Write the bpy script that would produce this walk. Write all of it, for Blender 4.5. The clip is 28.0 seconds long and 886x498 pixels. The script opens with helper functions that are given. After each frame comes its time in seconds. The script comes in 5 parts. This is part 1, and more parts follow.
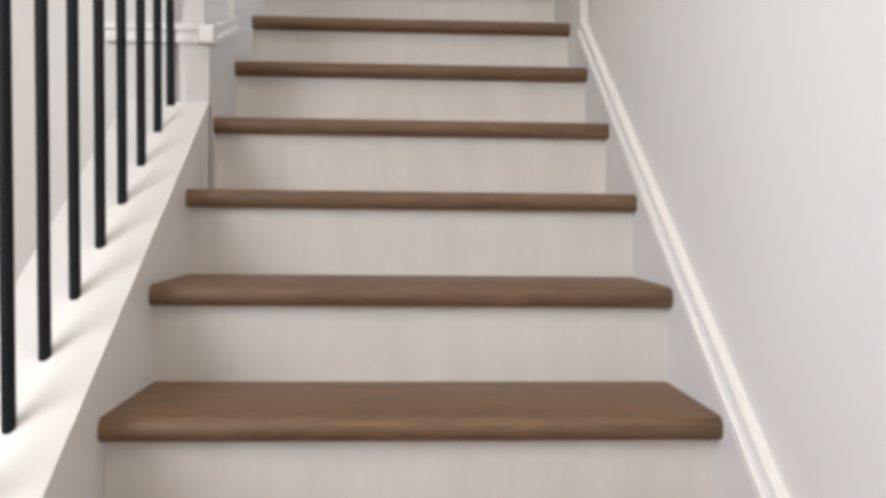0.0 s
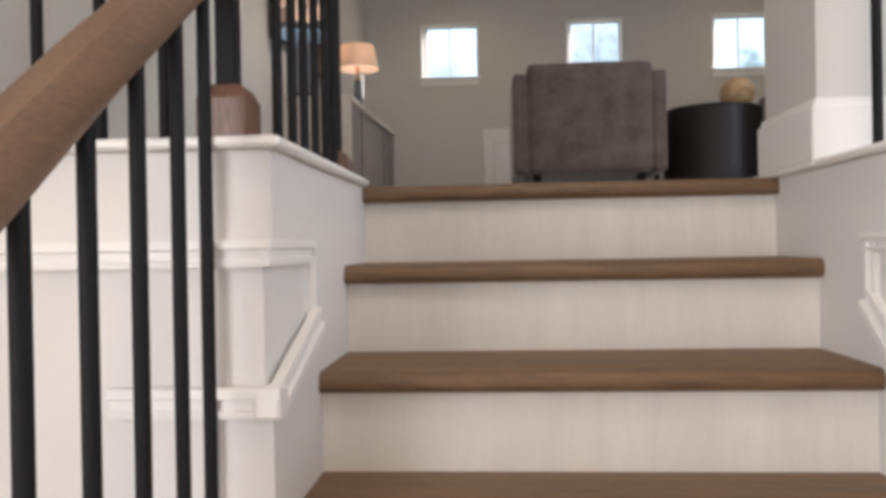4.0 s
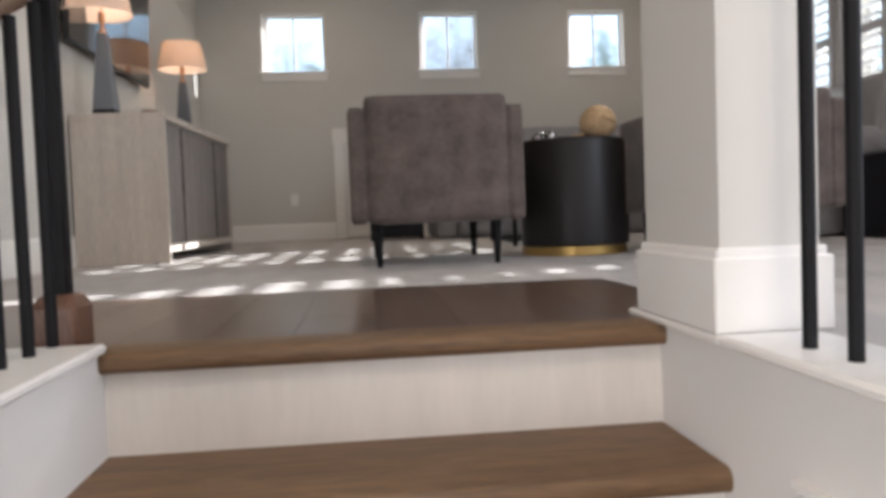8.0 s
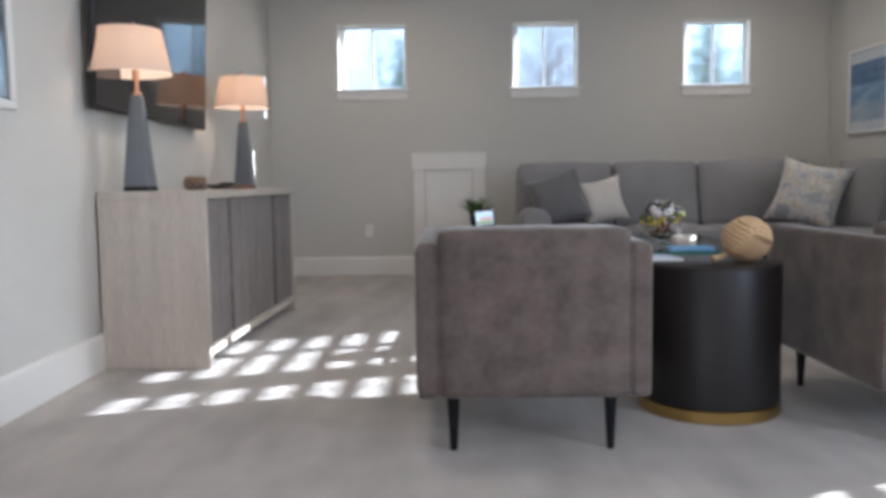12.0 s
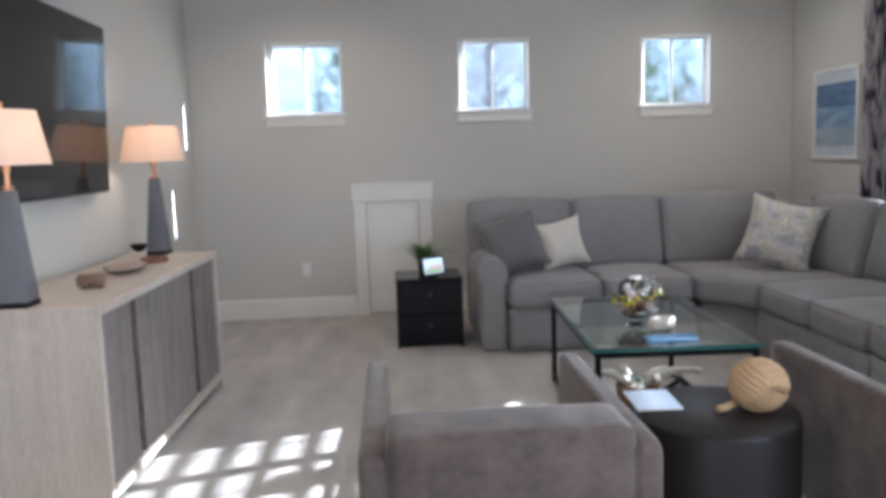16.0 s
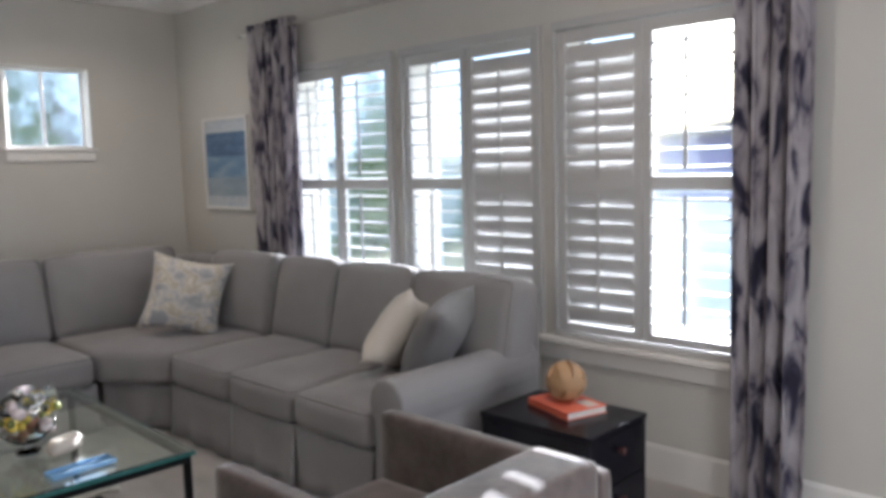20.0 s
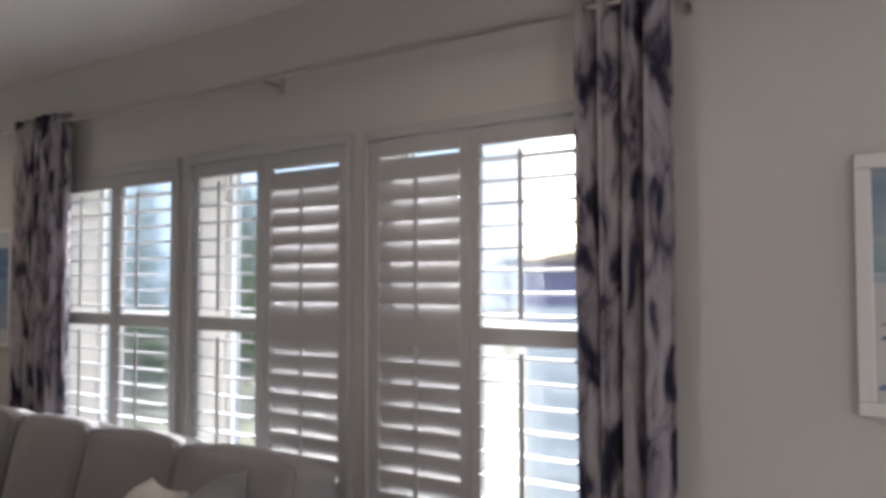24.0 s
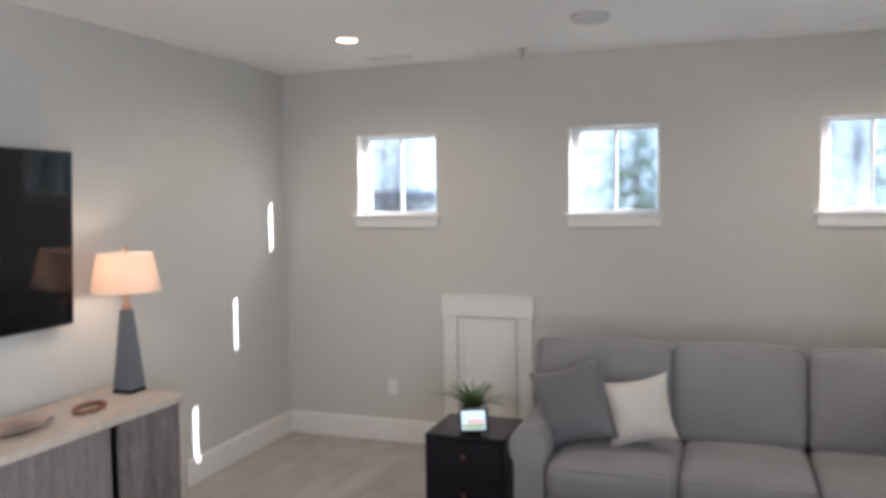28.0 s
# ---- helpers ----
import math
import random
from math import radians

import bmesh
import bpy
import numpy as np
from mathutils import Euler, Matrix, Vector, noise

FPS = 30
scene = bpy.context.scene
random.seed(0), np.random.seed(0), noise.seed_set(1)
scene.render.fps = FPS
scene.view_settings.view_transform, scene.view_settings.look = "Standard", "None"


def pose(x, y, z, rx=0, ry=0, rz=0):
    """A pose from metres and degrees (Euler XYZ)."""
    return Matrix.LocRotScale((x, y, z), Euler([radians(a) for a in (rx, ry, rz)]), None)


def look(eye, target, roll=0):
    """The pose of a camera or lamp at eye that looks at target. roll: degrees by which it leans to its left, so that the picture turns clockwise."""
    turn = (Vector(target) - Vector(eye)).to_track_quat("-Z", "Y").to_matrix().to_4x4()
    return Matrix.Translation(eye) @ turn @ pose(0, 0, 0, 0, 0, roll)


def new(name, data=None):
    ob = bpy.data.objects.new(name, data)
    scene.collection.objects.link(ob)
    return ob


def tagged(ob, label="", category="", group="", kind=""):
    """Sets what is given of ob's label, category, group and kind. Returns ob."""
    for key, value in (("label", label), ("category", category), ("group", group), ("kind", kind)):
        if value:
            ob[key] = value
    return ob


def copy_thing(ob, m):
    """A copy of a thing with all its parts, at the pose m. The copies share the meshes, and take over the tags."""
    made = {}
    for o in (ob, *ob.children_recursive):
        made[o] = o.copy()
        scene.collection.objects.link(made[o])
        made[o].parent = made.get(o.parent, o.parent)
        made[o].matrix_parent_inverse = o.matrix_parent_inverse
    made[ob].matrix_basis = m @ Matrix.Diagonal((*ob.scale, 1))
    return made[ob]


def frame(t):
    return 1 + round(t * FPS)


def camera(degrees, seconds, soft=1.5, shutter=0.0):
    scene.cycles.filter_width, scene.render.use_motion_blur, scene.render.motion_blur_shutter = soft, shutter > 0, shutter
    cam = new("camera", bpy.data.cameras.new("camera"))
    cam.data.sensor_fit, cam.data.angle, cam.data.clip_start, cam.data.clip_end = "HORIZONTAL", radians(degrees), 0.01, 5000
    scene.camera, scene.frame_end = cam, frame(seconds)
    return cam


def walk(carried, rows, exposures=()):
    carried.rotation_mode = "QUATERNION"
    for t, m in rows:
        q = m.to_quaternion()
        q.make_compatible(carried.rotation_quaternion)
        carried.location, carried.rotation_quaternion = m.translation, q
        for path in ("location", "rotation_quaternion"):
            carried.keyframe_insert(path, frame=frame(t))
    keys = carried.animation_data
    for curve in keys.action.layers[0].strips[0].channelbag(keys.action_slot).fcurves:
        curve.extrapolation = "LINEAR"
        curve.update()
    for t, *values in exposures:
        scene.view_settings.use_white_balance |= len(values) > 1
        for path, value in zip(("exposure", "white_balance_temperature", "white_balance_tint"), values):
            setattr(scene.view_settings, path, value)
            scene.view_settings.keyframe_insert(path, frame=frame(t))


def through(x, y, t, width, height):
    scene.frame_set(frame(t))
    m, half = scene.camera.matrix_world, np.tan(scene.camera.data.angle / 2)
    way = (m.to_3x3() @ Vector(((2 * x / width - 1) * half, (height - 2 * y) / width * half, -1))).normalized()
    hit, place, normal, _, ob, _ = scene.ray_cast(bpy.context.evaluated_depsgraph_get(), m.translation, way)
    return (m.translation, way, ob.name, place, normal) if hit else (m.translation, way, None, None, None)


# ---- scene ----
cam = camera(58.4, 28.0, soft=4.0)
PATH = [
    (0, (0.475, 0.235, -0.804), (0.575, 2.23, -0.889), 0.6),
    (0.5, (0.468, 0.38, -0.731), (0.325, 2.374, -0.792), 0.6),
    (1, (0.402, 0.55, -0.605), (0.152, 2.533, -0.654), 0.4),
    (1.5, (0.392, 0.633, -0.549), (0.193, 2.623, -0.575), 0.7),
    (2, (0.421, 0.767, -0.498), (0.245, 2.76, -0.52), 0.8),
    (2.5, (0.438, 0.828, -0.341), (0.232, 2.818, -0.344), 0.1),
    (4.5, (0.31, 1.138, -0.145), (0.226, 3.136, -0.165), -1.5),
    (5, (0.31, 1.164, -0.147), (0.302, 3.164, -0.184), -1.4),
    (5.5, (0.33, 1.189, -0.16), (0.379, 3.188, -0.208), -1.5),
    (6, (0.395, 1.285, -0.125), (0.536, 3.279, -0.205), -1.2),
    (6.5, (0.431, 1.333, 0.02), (0.588, 3.325, -0.069), -0.8),
    (7, (0.45, 1.4, 0.034), (0.585, 3.394, -0.043), -1.1),
    (7.5, (0.434, 1.554, 0.156), (0.563, 3.548, 0.083), -1.7),
    (8, (0.455, 1.615, 0.213), (0.655, 3.604, 0.125), -2.1),
    (8.5, (0.502, 1.733, 0.24), (0.735, 3.717, 0.146), -1.3),
    (9, (0.55, 1.851, 0.377), (0.653, 3.845, 0.253), -1.6),
    (9.5, (0.523, 1.943, 0.386), (0.475, 3.937, 0.245), -1.5),
    (10, (0.481, 2.061, 0.525), (0.393, 4.054, 0.385), -1.3),
    (10.5, (0.473, 2.103, 0.581), (0.435, 4.099, 0.458), -0.8),
    (11, (0.487, 2.235, 0.588), (0.475, 4.231, 0.466), -0.6),
    (11.5, (0.525, 2.37, 0.721), (0.506, 4.365, 0.582), -0.8),
    (13.5, (0.458, 2.599, 0.927), (0.475, 4.588, 0.713), -0.9),
    (14, (0.468, 2.673, 0.945), (0.492, 4.663, 0.743), -1.1),
    (14.5, (0.475, 2.819, 1.065), (0.514, 4.808, 0.858), -1.3),
    (15, (0.504, 2.858, 1.171), (0.553, 4.846, 0.958), -1.6),
    (15.5, (0.523, 2.973, 1.193), (0.596, 4.958, 0.964), -1.8),
    (16, (0.511, 3.079, 1.342), (0.638, 5.061, 1.105), -1.8),
    (16.5, (0.495, 3.138, 1.38), (0.7, 5.112, 1.126), -1.7),
    (17, (0.534, 3.248, 1.381), (0.813, 5.21, 1.113), -1.8),
    (17.5, (0.596, 3.349, 1.516), (0.971, 5.293, 1.235), -1.8),
    (18, (0.63, 3.393, 1.533), (1.134, 5.308, 1.249), -2.0),
    (18.5, (0.638, 3.508, 1.53), (1.37, 5.349, 1.256), -1.8),
    (19, (0.681, 3.636, 1.519), (1.688, 5.346, 1.27), -1.7),
    (19.5, (0.698, 3.694, 1.516), (1.953, 5.233, 1.286), -1.5),
    (20, (0.687, 3.71, 1.506), (2.129, 5.079, 1.295), -1.5),
    (20.5, (0.712, 3.707, 1.504), (2.274, 4.941, 1.313), -1.5),
    (21, (0.812, 3.708, 1.518), (2.447, 4.849, 1.359), -1.4),
    (21.5, (0.997, 3.702, 1.523), (2.67, 4.793, 1.417), -1.2),
    (22, (1.107, 3.719, 1.519), (2.81, 4.767, 1.491), -0.8),
    (22.5, (1.207, 3.819, 1.578), (2.931, 4.834, 1.606), -0.7),
    (24.5, (1.719, 4.024, 1.597), (3.281, 5.27, 1.671), -0.0),
    (25, (1.828, 4.045, 1.621), (3.257, 5.445, 1.644), -0.4),
    (26, (1.974, 4.283, 1.639), (2.91, 6.05, 1.6), -0.0),
    (26.5, (1.978, 4.368, 1.816), (2.563, 6.278, 1.712), 0.9),
    (27, (1.994, 4.411, 1.825), (2.13, 6.403, 1.709), 0.4),
    (27.5, (2.07, 4.41, 1.845), (1.771, 6.383, 1.715), 0.0),
    (28, (2.105, 4.395, 1.808), (1.44, 6.277, 1.683), -0.8),
]
EXPOSURES = [(0, 1.45, 5800, 10), (1, 1.65, 5450, 8), (2, 1.55, 5700, 10), (5, 1.6, 6060, 13), (6, 1.62, 6160, 13), (8, 1.75, 5870, 13), (9, 1.75, 5720, 13), (10, 2.08, 5520, 12), (11, 1.98, 5420, 11), (14, 2.05, 5270, 12), (17, 2.32, 5250, 11), (18.5, 2.35, 5250, 11), (20, 2.12, 5510, 12), (22, 1.76, 5810, 16), (24.5, 1.36, 5870, 17), (26, 1.5, 5770, 15), (26.8, 1.75, 5940, 18), (28, 2.35, 5510, 13)]
walk(cam, [(t, look(eye, target, roll)) for t, eye, target, roll in PATH], EXPOSURES)

SKY, SUN, STAIR_W, SOUTH_W, EAST_W, CAN_W, ADDED_CAN_W, LAMP_W = 0.15, 5.0, 26.0, 10.0, 24.0, 1.6, 6.0, 0.85

# ---- world, sun, lamps ----
world = bpy.data.worlds.new("world")
scene.world = world
world.use_nodes = True
wn = world.node_tree.nodes
sky = wn.new("ShaderNodeTexSky")
sky.sky_type, sky.sun_disc = "NISHITA", False
SUN_DIR = Vector((-1.0, -0.309, -0.417)).normalized()
sky.sun_elevation = math.asin(-SUN_DIR.z)
sky.dust_density, sky.ozone_density = 1.3, 1.5
sky.sun_rotation = math.atan2(-SUN_DIR.x, -SUN_DIR.y)
world.node_tree.links.new(sky.outputs[0], wn["Background"].inputs[0])
wn["Background"].inputs[1].default_value = SKY
sun = new("sun", bpy.data.lights.new("sun", "SUN"))
sun.data.energy, sun.data.angle, sun.data.color = SUN, radians(0.42), (1.0, 0.95, 0.87)
sun.matrix_world = look((30, 12, 14), Vector((30, 12, 14)) + SUN_DIR)


def area_lamp(name, eye, target, w, h, watts, color=(1, 1, 1)):
    lamp = new(name, bpy.data.lights.new(name, "AREA"))
    lamp.data.shape, lamp.data.size, lamp.data.size_y = "RECTANGLE", w, h
    lamp.data.energy, lamp.data.color = watts, color
    lamp.matrix_world = look(eye, target)
    return lamp


def sky_portal(eye, target, w, h):
    lamp = area_lamp("window_portal", eye, target, w, h, 1.0)
    lamp.data.cycles.is_portal = True


for y in (5.565, 6.64, 7.75):
    sky_portal((4.31, y, 1.41), (0.0, y, 1.41), 1.0, 1.54)
for x in (-0.16, 1.41, 2.97):
    sky_portal((x, 9.97, 1.99), (x, 0.0, 1.99), 0.6, 0.58)
# fill lamps as daylight in three added, unseen windows: stair, hall's far end, hall side
area_lamp("unseen_stair_window_fill", (-1.20, -0.1, -0.05), (1.0, 0.9, -1.1), 1.7, 1.65, STAIR_W, (1.0, 0.89, 0.79))
area_lamp("unseen_hall_window_fill", (2.5, -2.0, 1.4), (-0.2, 5.0, 0.9), 1.9, 1.4, SOUTH_W, (1.0, 0.83, 0.72))
area_lamp("unseen_hall_side_fill", (4.10, 1.8, 1.4), (0.0, 1.9, 1.0), 1.7, 1.4, EAST_W, (0.92, 0.96, 1.0))


# ---- materials ----
def node_mat(name):
    m = bpy.data.materials.new(name)
    m.use_nodes = True
    return m, m.node_tree.nodes, m.node_tree.links, m.node_tree.nodes["Principled BSDF"]


def mat(name, color, rough=0.6, metal=0.0, scale=(8.0, 90.0), vary=(0.06, 0.05), bump=0.15, dist=0.002, stretch=(1, 1, 1),
        sheen=0.0, per_object=0.0, coat=0.0, trans=0.0, spec=0.5, detail=(4.0, 6.0), rough_vary=0.16):
    """A surface with tone at two scales, fine relief and, if wanted, a shift from object to object."""
    m, n, l, b = node_mat(name)
    co = n.new("ShaderNodeTexCoord")
    mp = n.new("ShaderNodeMapping")
    mp.inputs["Scale"].default_value = stretch
    l.new(co.outputs["Object"], mp.inputs["Vector"])
    vec = mp.outputs[0]
    info = None
    if per_object:
        info = n.new("ShaderNodeObjectInfo")
        off = n.new("ShaderNodeVectorMath")
        off.operation = "ADD"
        mul = n.new("ShaderNodeVectorMath")
        mul.operation = "SCALE"
        mul.inputs[0].default_value = (13.0, 7.0, 5.0)
        l.new(info.outputs["Random"], mul.inputs["Scale"])
        l.new(vec, off.inputs[0])
        l.new(mul.outputs[0], off.inputs[1])
        vec = off.outputs[0]
    big, fine = n.new("ShaderNodeTexNoise"), n.new("ShaderNodeTexNoise")
    for tex, s, d in ((big, scale[0], detail[0]), (fine, scale[1], detail[1])):
        tex.inputs["Scale"].default_value, tex.inputs["Detail"].default_value = s, d
        l.new(vec, tex.inputs["Vector"])
    total = n.new("ShaderNodeMath")
    total.operation = "MULTIPLY_ADD"
    total.inputs[1].default_value, total.inputs[2].default_value = 2 * vary[0], 1.0 - vary[0] - vary[1]
    l.new(big.outputs["Fac"], total.inputs[0])
    add = n.new("ShaderNodeMath")
    add.operation = "MULTIPLY_ADD"
    add.inputs[1].default_value = 2 * vary[1]
    l.new(fine.outputs["Fac"], add.inputs[0])
    l.new(total.outputs[0], add.inputs[2])
    val = add.outputs[0]
    if per_object:
        sh = n.new("ShaderNodeMath")
        sh.operation = "MULTIPLY_ADD"
        sh.inputs[1].default_value, sh.inputs[2].default_value = 2 * per_object, 1.0 - per_object
        l.new(info.outputs["Random"], sh.inputs[0])
        mu = n.new("ShaderNodeMath")
        mu.operation = "MULTIPLY"
        l.new(sh.outputs[0], mu.inputs[0])
        l.new(val, mu.inputs[1])
        val = mu.outputs[0]
    tint = n.new("ShaderNodeVectorMath")
    tint.operation = "SCALE"
    tint.inputs[0].default_value = color
    l.new(val, tint.inputs["Scale"])
    l.new(tint.outputs[0], b.inputs["Base Color"])
    rr = n.new("ShaderNodeMath")
    rr.operation = "MULTIPLY_ADD"
    rr.inputs[1].default_value, rr.inputs[2].default_value = rough_vary, rough - rough_vary / 2
    l.new(big.outputs["Fac"], rr.inputs[0])
    l.new(rr.outputs[0], b.inputs["Roughness"])
    if bump:
        bp = n.new("ShaderNodeBump")
        bp.inputs["Strength"].default_value, bp.inputs["Distance"].default_value = bump, dist
        l.new(fine.outputs["Fac"], bp.inputs["Height"])
        l.new(bp.outputs[0], b.inputs["Normal"])
    b.inputs["Metallic"].default_value = metal
    b.inputs["Specular IOR Level"].default_value = spec
    b.inputs["Sheen Weight"].default_value = sheen
    b.inputs["Sheen Roughness"].default_value = 0.4
    b.inputs["Coat Weight"].default_value = coat
    b.inputs["Coat Roughness"].default_value = 0.15
    b.inputs["Transmission Weight"].default_value = trans
    return m


M_WALL = mat("wall_paint", (0.575, 0.558, 0.517), 0.75, scale=(1.2, 260), vary=(0.015, 0.01), bump=0.06, dist=0.001)
M_WALL_W = mat("stair_wall_paint", (0.70, 0.675, 0.64), 0.6, scale=(1.2, 260), vary=(0.015, 0.01), bump=0.05, dist=0.001)
M_CEIL = mat("ceiling_paint", (0.88, 0.87, 0.85), 0.85, scale=(1.0, 160), vary=(0.01, 0.015), bump=0.1, dist=0.0015)
M_TRIM = mat("white_trim_paint", (0.78, 0.76, 0.72), 0.38, scale=(3, 120), vary=(0.012, 0.01), bump=0.03, dist=0.0006)
M_RISER = mat("painted_riser", (0.74, 0.705, 0.65), 0.42, scale=(2.4, 14), vary=(0.10, 0.05), bump=0.05, dist=0.0008, stretch=(6, 1, 1), per_object=0.02)
M_TREAD = mat("oak_tread", (0.158, 0.093, 0.046), 0.5, scale=(2.6, 16), vary=(0.45, 0.6), bump=0.12, dist=0.0008, stretch=(1.0, 9, 9), per_object=0.05)
M_PLANK = mat("oak_plank", (0.135, 0.076, 0.047), 0.3, coat=0.7, scale=(1.0, 5), vary=(0.14, 0.18), bump=0.0, dist=0.0004, stretch=(9, 1.0, 9), per_object=0.16, detail=(1.0, 1.0), rough_vary=0.0)
M_RAIL = mat("oak_rail", (0.16, 0.092, 0.052), 0.36, scale=(2.0, 22), vary=(0.3, 0.5), bump=0.1, dist=0.0006, stretch=(9, 1.2, 9))
M_NEWEL_WOOD = mat("oak_block", (0.125, 0.062, 0.036), 0.4, scale=(3.0, 30), vary=(0.5, 0.8), bump=0.12, dist=0.0006, stretch=(9, 9, 1), per_object=0.05)
M_BLACK = mat("black_iron", (0.008, 0.008, 0.009), 0.6, scale=(10, 300), vary=(0.1, 0.1), bump=0.15, dist=0.0005, spec=0.18)
M_CARPET = mat("carpet", (0.46, 0.425, 0.388), 0.95, scale=(4.5, 330), vary=(0.22, 0.28), bump=0.9, dist=0.006, sheen=0.25)


def streaked(m, amount, scale, turn=0.0):
    """Broad soft tracks in a pile or brushed surface, as a vacuum cleaner leaves them."""
    n, l = m.node_tree.nodes, m.node_tree.links
    b = n["Principled BSDF"]
    co, mp, tex = n.new("ShaderNodeTexCoord"), n.new("ShaderNodeMapping"), n.new("ShaderNodeTexNoise")
    mp.inputs["Scale"].default_value, mp.inputs["Rotation"].default_value = scale, (0, 0, radians(turn))
    tex.inputs["Scale"].default_value, tex.inputs["Detail"].default_value = 1.0, 2.5
    l.new(co.outputs["Object"], mp.inputs["Vector"]), l.new(mp.outputs[0], tex.inputs["Vector"])
    fac = n.new("ShaderNodeMath")
    fac.operation = "MULTIPLY_ADD"
    fac.inputs[1].default_value, fac.inputs[2].default_value = 2 * amount, 1.0 - amount
    l.new(tex.outputs["Fac"], fac.inputs[0])
    mul = n.new("ShaderNodeVectorMath")
    mul.operation = "SCALE"
    l.new(b.inputs["Base Color"].links[0].from_socket, mul.inputs[0])
    l.new(fac.outputs[0], mul.inputs["Scale"])
    l.new(mul.outputs[0], b.inputs["Base Color"])
    return m


streaked(M_CARPET, 0.42, (5.5, 1.3, 1.0), 24)
M_CHAIR = mat("chair_velvet", (0.106, 0.082, 0.071), 0.85, scale=(9, 45), vary=(0.9, 0.3), bump=0.3, dist=0.001, sheen=0.35)
M_SOFA = mat("sofa_twill", (0.262, 0.251, 0.252), 0.9, scale=(4, 420), vary=(0.16, 0.22), bump=0.35, dist=0.0012, sheen=0.2)
M_DRUM = mat("drum_lacquer", (0.017, 0.0145, 0.014), 0.42, scale=(5, 200), vary=(0.1, 0.08), bump=0.05, dist=0.0005, spec=0.25)
M_BRASS = mat("brushed_brass", (0.46, 0.31, 0.11), 0.32, 1.0, scale=(6, 120), vary=(0.08, 0.08), bump=0.08, dist=0.0004, stretch=(1, 1, 12))
M_ROPE = mat("jute_rope", (0.52, 0.36, 0.2), 0.9, scale=(14, 260), vary=(0.12, 0.2), bump=0.8, dist=0.003)
M_WHITEWASH = mat("whitewashed_oak", (0.50, 0.445, 0.385), 0.55, scale=(1.6, 16), vary=(0.22, 0.35), bump=0.12, dist=0.0008, stretch=(12, 12, 1))
M_GREYWOOD = mat("grey_wood_front", (0.18, 0.155, 0.148), 0.5, scale=(1.8, 14), vary=(0.7, 0.8), bump=0.15, dist=0.0008, stretch=(10, 10, 1), per_object=0.05)
M_DARK = mat("shadow_gap_black", (0.012, 0.011, 0.011), 0.6, scale=(4, 90), vary=(0.1, 0.1), bump=0.05, spec=0.2)
M_LAMPBODY = mat("grey_ceramic", (0.14, 0.15, 0.165), 0.45, scale=(7, 120), vary=(0.12, 0.1), bump=0.15, dist=0.001)
M_NICKEL = mat("brushed_nickel", (0.55, 0.53, 0.5), 0.3, 1.0, scale=(6, 150), vary=(0.05, 0.05), bump=0.05, dist=0.0003)
M_COPPER = mat("copper", (0.6, 0.33, 0.2), 0.3, 1.0, scale=(6, 150), vary=(0.05, 0.05), bump=0.05, dist=0.0003)
M_TABLEWOOD = mat("ebonised_wood", (0.008, 0.008, 0.012), 0.22, spec=0.25, scale=(3, 40), vary=(0.12, 0.12), bump=0.0, dist=0.0004, stretch=(1, 8, 8))
M_KNOB = mat("red_brown_knob", (0.06, 0.014, 0.01), 0.45, scale=(20, 90), vary=(0.1, 0.1))
M_LEAF = mat("grass_blade", (0.085, 0.17, 0.04), 0.5, scale=(6, 60), vary=(0.25, 0.15), bump=0.1, per_object=0.3)
M_CREAM = mat("cream_linen", (0.66, 0.61, 0.54), 0.9, scale=(6, 380), vary=(0.04, 0.12), bump=0.5, dist=0.0015, sheen=0.2)
M_GREYPIL = mat("grey_pillow_cotton", (0.17, 0.166, 0.168), 0.9, scale=(6, 380), vary=(0.06, 0.1), bump=0.35, dist=0.0012, sheen=0.25)
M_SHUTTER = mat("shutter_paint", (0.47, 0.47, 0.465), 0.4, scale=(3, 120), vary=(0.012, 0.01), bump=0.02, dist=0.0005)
M_CORAL = mat("coral_book_cover", (0.72, 0.16, 0.09), 0.5, scale=(8, 120), vary=(0.05, 0.05), bump=0.05)
M_PAPER = mat("paper_block", (0.75, 0.72, 0.66), 0.8, scale=(3, 200), vary=(0.03, 0.08), bump=0.2, stretch=(1, 1, 30))
M_TERRA = mat("brown_wood_bowl", (0.22, 0.10, 0.05), 0.45, scale=(4, 40), vary=(0.15, 0.12), bump=0.1, stretch=(1, 1, 6))
M_SILVER = mat("mercury_silver", (0.72, 0.7, 0.67), 0.18, 1.0, scale=(9, 80), vary=(0.12, 0.08), bump=0.2, dist=0.002)
M_SHELL = mat("pearly_shell", (0.5, 0.43, 0.42), 0.25, scale=(18, 90), vary=(0.15, 0.1), bump=0.2, coat=0.5, per_object=0.2)
M_YELLOW = mat("yellow_blossom", (0.62, 0.46, 0.05), 0.6, scale=(20, 90), vary=(0.15, 0.1), bump=0.2, per_object=0.3)
M_STONE = mat("pale_stone", (0.50, 0.45, 0.39), 0.6, scale=(14, 90), vary=(0.12, 0.08), bump=0.2, per_object=0.2)
M_BALLWOOD = mat("carved_wood_ball", (0.42, 0.26, 0.13), 0.55, scale=(5, 50), vary=(0.15, 0.15), bump=0.25, dist=0.001, stretch=(1, 1, 5))
M_PLASTIC_W = mat("white_plastic", (0.75, 0.74, 0.71), 0.4, scale=(5, 90), vary=(0.01, 0.01), bump=0.0)
M_DRIFT = mat("silvered_driftwood", (0.50, 0.48, 0.43), 0.25, scale=(6, 40), vary=(0.4, 0.4), bump=0.2, stretch=(1, 1, 4), coat=0.4)
